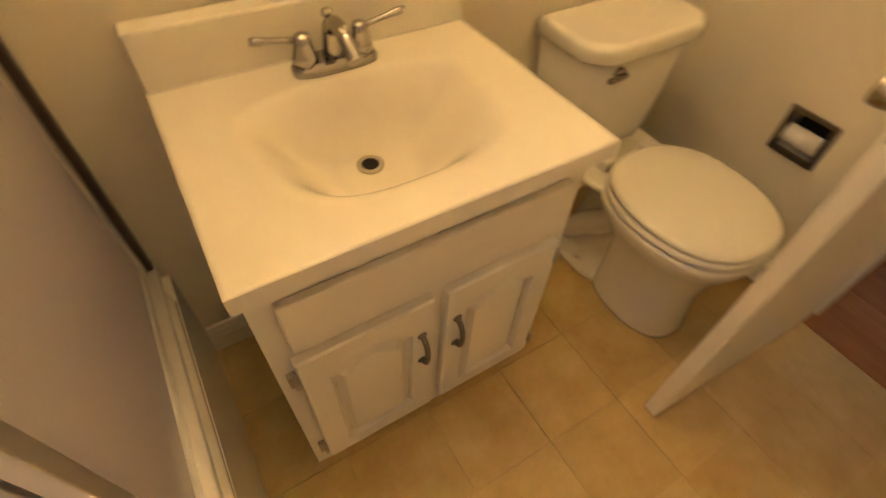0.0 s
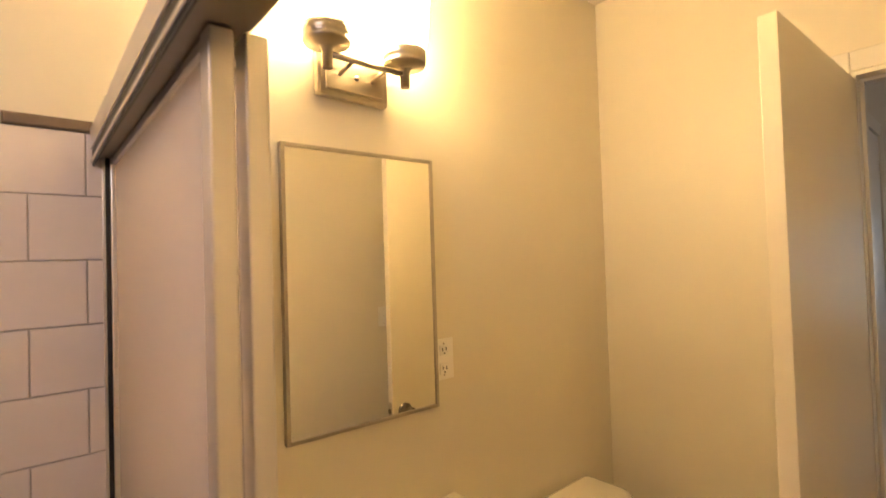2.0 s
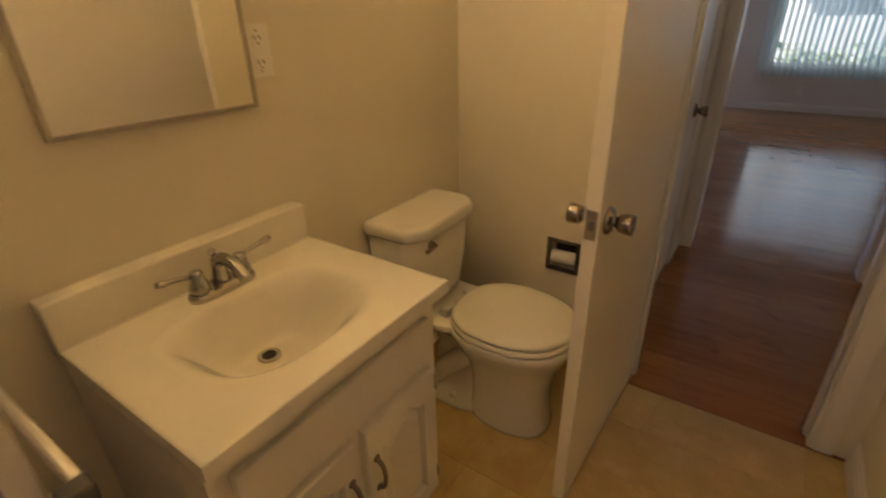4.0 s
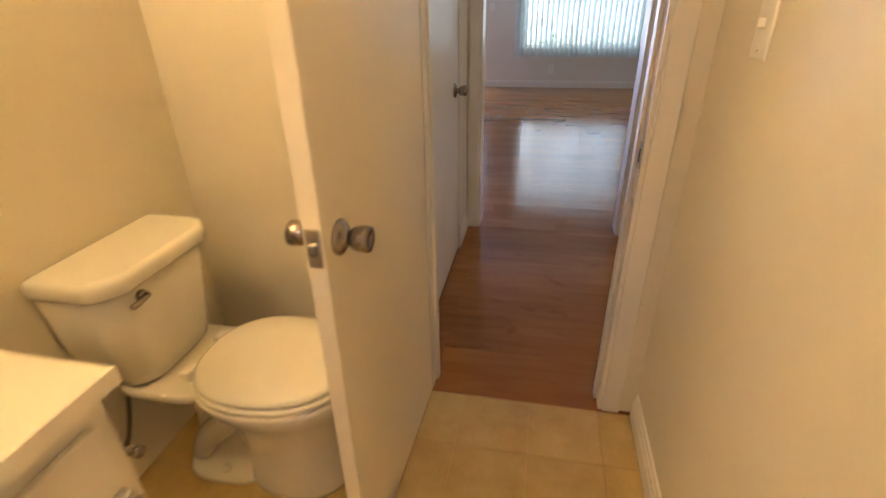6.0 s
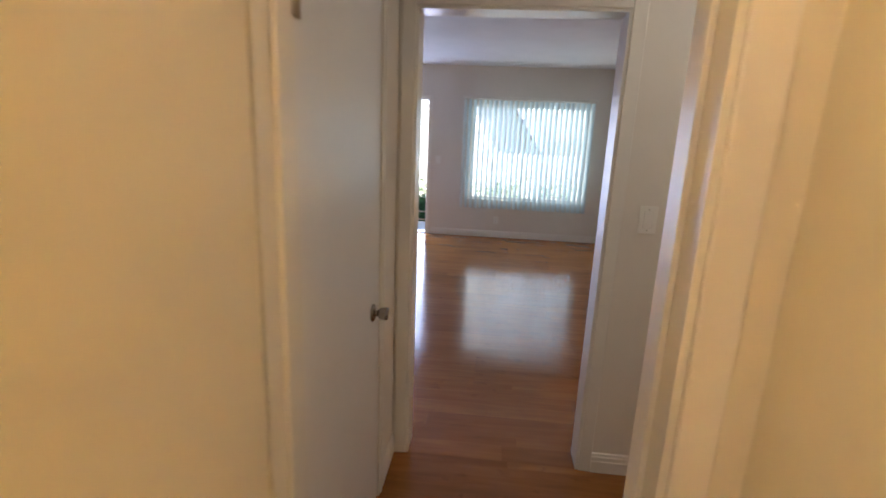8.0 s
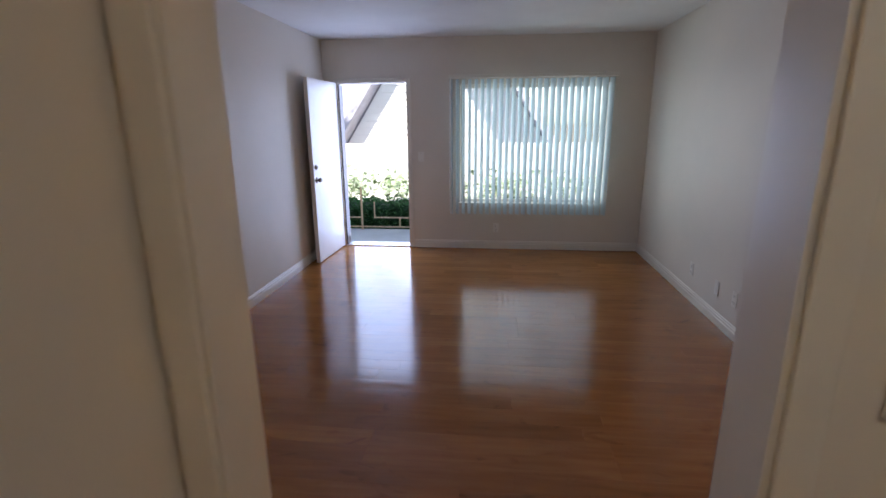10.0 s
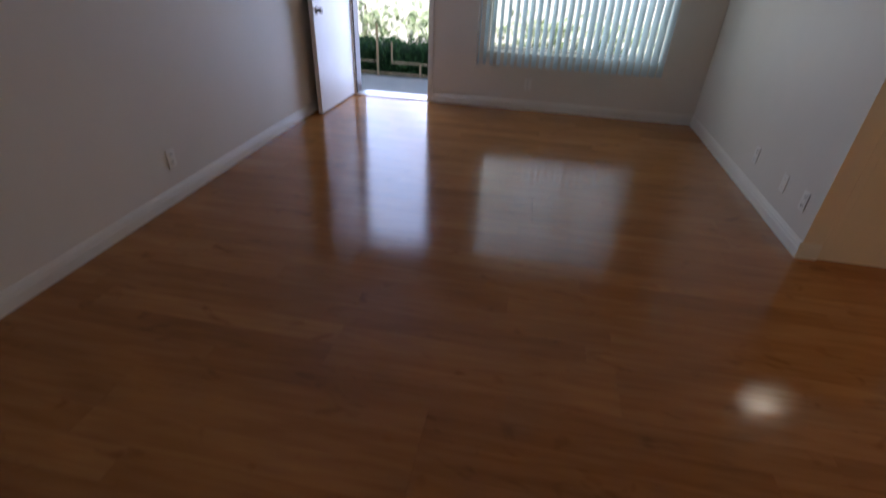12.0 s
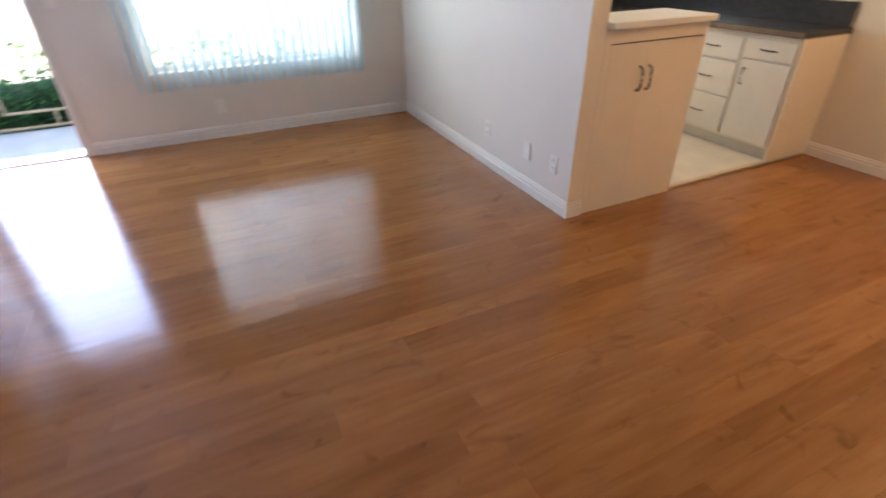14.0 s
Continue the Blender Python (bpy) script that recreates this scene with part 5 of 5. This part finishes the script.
for k in range(30):
    y = -6.5 + k * 0.48 + rng.uniform(-0.2, 0.2)
    leaves(bm, 150, (11.2 + rng.uniform(-0.3, 0.5), y, 0.40 + rng.uniform(-0.12, 0.10)), (0.40, 0.40, rng.uniform(0.22, 0.40)), rng, 0.065, 0.2)
tagged(part("shrubs", bm, SHRUB), "loose light green shrubs behind the hedge", "shrubs", kind="stuff")

# board fence across the garden
fence = thing("garden_fence", (13.0, 0, -0.2), "white board fence behind the shrubs", "fence")
fy_ = -9.0
while fy_ < 11.0:
    part("board", boxes((13.0, fy_, -0.2, 13.022, fy_ + 0.142, 1.13)), FENCE_WHITE, fence)
    fy_ += 0.15
for z in (0.15, 0.95):
    part("fence_rail", boxes((13.022, -9.0, z, 13.06, 11.0, z + 0.08)), FENCE_WHITE, fence)

# steep gabled house behind the fence
nb = thing("neighbour_house", (14.3, 0.92, -0.2), "white boarded house with a steep grey gabled roof", "house")
PKY, PKZ, GX = 0.92, 4.75, 14.30
for k in range(30):
    z0 = -0.2 + k * 0.165
    half0, half1 = (PKZ - z0) / 1.52, (PKZ - z0 - 0.16) / 1.52
    if half1 < 0.05:
        break
    bm = bmesh.new()
    ring = [Vector((0, PKY - half0, z0)), Vector((0, PKY + half0, z0)), Vector((0, PKY + half1, z0 + 0.163)), Vector((0, PKY - half1, z0 + 0.163))]
    loft(bm, [[p + Vector((GX - (0.022 if p.z < z0 + 0.01 else 0.004), 0, 0)) for p in ring], [p + Vector((GX + 0.10, 0, 0)) for p in ring]], True, False)
    part("siding_board", bm, STUCCO, nb)
for s in (-1, 1):
    bm = bmesh.new()
    a, b = Vector((0, PKY, PKZ + 0.05)), Vector((0, PKY + s * 3.5, PKZ + 0.05 - 3.5 * 1.52))
    nrm = Vector((0, s * 1.52, 1)).normalized() * 0.16
    ring = [a, b, b + nrm, a + Vector((0, 0, 0.29))]
    loft(bm, [[p + Vector((x, 0, 0)) for p in ring] for x in (GX - 0.75, GX + 7.0)], True, False)
    part("roof_slope", bm, ROOF_GREY, nb)

# one young tree beside the fence
tree = thing("tree", (12.6, 2.95, -0.2), "slim young tree with a thin crown beside the fence", "tree")
bm = bmesh.new()
tube(bm, curve_points([(12.6, 2.95, -0.2), (12.62, 2.93, 0.6), (12.58, 2.98, 1.3), (12.60, 2.95, 3.0)], 5), [0.038 - 0.0014 * i for i in range(16)], 9)
for k in range(7):
    a, z = k * 0.9, 2.45 + 0.07 * k
    tube(bm, [(12.6, 2.95, z), (12.6 + 0.25 * math.cos(a), 2.95 + 0.25 * math.sin(a), z + 0.25), (12.6 + 0.5 * math.cos(a), 2.95 + 0.5 * math.sin(a), z + 0.6)], [0.022, 0.014, 0.006], 7)
part("trunk", bm, BARK, tree)
bm = bmesh.new()
for k in range(9):
    leaves(bm, 60, (12.6 + rng.uniform(-0.6, 0.6), 2.95 + rng.uniform(-0.6, 0.6), 3.6 + rng.uniform(-0.3, 0.8)), (0.28, 0.28, 0.22), rng, 0.05, 0.1)
part("crown", bm, SHRUB, tree)

# ---- pieces: planks and tiles ----
rng = random.Random(21)


def piece(name, mesh, parent, m):
    ob = new(name, mesh)
    ob.parent = parent
    ob.matrix_basis = m
    return ob


_plates = {}


def plate_mesh(name, sx, sy, t, material, ease=0.0012):
    """A thin slab with eased upper edges, its top at z = 0, shared by its size."""
    key = (name, round(sx, 3), round(sy, 3))
    if key not in _plates:
        bm = bmesh.new()
        e = ease
        lo = [bm.verts.new((x, y, -t)) for x, y in ((0, 0), (sx, 0), (sx, sy), (0, sy))]
        mid = [bm.verts.new((x, y, -e)) for x, y in ((0, 0), (sx, 0), (sx, sy), (0, sy))]
        top = [bm.verts.new((x, y, 0)) for x, y in ((e, e), (sx - e, e), (sx - e, sy - e), (e, sy - e))]
        for a, b in ((lo, mid), (mid, top)):
            for i in range(4):
                bm.faces.new((a[i], a[(i + 1) % 4], b[(i + 1) % 4], b[i]))
        bm.faces.new(top)
        me = bpy.data.meshes.new(name)
        bm.to_mesh(me)
        bm.free()
        me.materials.append(material)
        _plates[key] = me
    return _plates[key]


# laminate: rows across the walk, each row a run of planks
PW, PL = 0.127, 1.20
def floor_span(x):
    if x < HX0:
        return [(DJ0 + 0.001, DJ1 - 0.001)]
    if x < HX1 - 0.02:
        return [(HY0, HY1)]
    if x < LX0:
        return [(OJ0, OJ1)]
    if x < NKX + 0.02:
        return [(SY, LY1)]
    return [(NKY, LY1)]


edges = [1.556, HX0, HX1, LX0, NKX, LX1]
xs = []
x = 1.556
while x < LX1 - 0.01:
    nxt = min([e for e in edges if e > x + 0.02] + [LX1])
    w = min(PW, nxt - x)
    xs.append((x, w))
    x += w
for x, w in xs:
    for y0, y1 in floor_span(x + w / 2):
        y = y0
        first = True
        while y < y1 - 0.01:
            L = PL * rng.choice((0.3, 0.5, 0.7, 0.9, 1.0)) if first else PL
            first = False
            L = min(L, y1 - y)
            piece("plank", plate_mesh("plank", w - 0.0003, L - 0.0003, 0.011, LAMINATE, 0.0003), floor_main, pose(x, y, 0.0))
            y += L

bath_floor = bpy.data.objects["floor_bathroom"]
ts = 0.2286
nx, ny = int((1.555 - 0.0) / ts) + 1, int((BY1 + 0.7283) / ts) + 1
for i in range(nx):
    for j in range(ny):
        x0, y0 = 1.5626 - (i + 1) * ts, max(BY0, -0.7283 + j * ts)
        sx, sy = min(ts, 1.555 - x0), min(-0.7283 + (j + 1) * ts, BY1) - y0
        if x0 < 0.0:
            sx, x0 = ts + x0, 0.0
        if sx > 0.02 and sy > 0.02:
            piece("tile", plate_mesh("tile", sx - 0.001, sy - 0.001, 0.0038, VINYL, 0.0004), bath_floor, pose(x0 + 0.0005, y0 + 0.0005, 0.0))

# shower wall tiles: runs on three walls, with a dark cap course
TH, TW = 0.1105, 0.1530
for wall, length, m in (("wall_bathroom_north", TUBX - 0.080 - BX0, pose(BX0, BY1, 0, 90, 0, 0)), ("wall_bathroom_west", BY1 - BY0, pose(BX0, BY0, 0, 90, 0, 90)), ("wall_bathroom_south", TUBX - 0.080 - BX0, pose(TUBX - 0.080, BY0, 0, 90, 0, 180))):
    parent = bpy.data.objects[wall]
    bed = part("grout", boxes((0, 0, 0.0005, length, 1.7785, 0.003)), GROUT, parent)
    bm_m = m @ Matrix.Translation((0, 0, 0))
    bed.matrix_basis = bm_m
    z, row = 1.7785 - TH, 0
    while z > TUBZ - 0.05:
        x = length - (0.030 if row % 2 == 0 else 0.107)
        spans = [(x, length)]
        while x > 0:
            spans.append((max(0, x - TW), x))
            x -= TW
        for a, b in spans:
            if b - a > 0.012:
                piece("tile", plate_mesh("wall_tile", b - a - 0.0016, TH - 0.0016, 0.005, WALL_TILE, 0.0012), parent, m @ Matrix.Translation((a + 0.0008, z + 0.0008, 0.0075)))
        z -= TH
        row += 1
    x = 0.0
    while x < length - 0.01:
        b = min(0.153, length - x)
        piece("cap_tile", plate_mesh("cap_tile", b - 0.0015, 0.020, 0.010, TILE_CAP, 0.003), parent, m @ Matrix.Translation((x, 1.7795, 0.011)))
        x += b
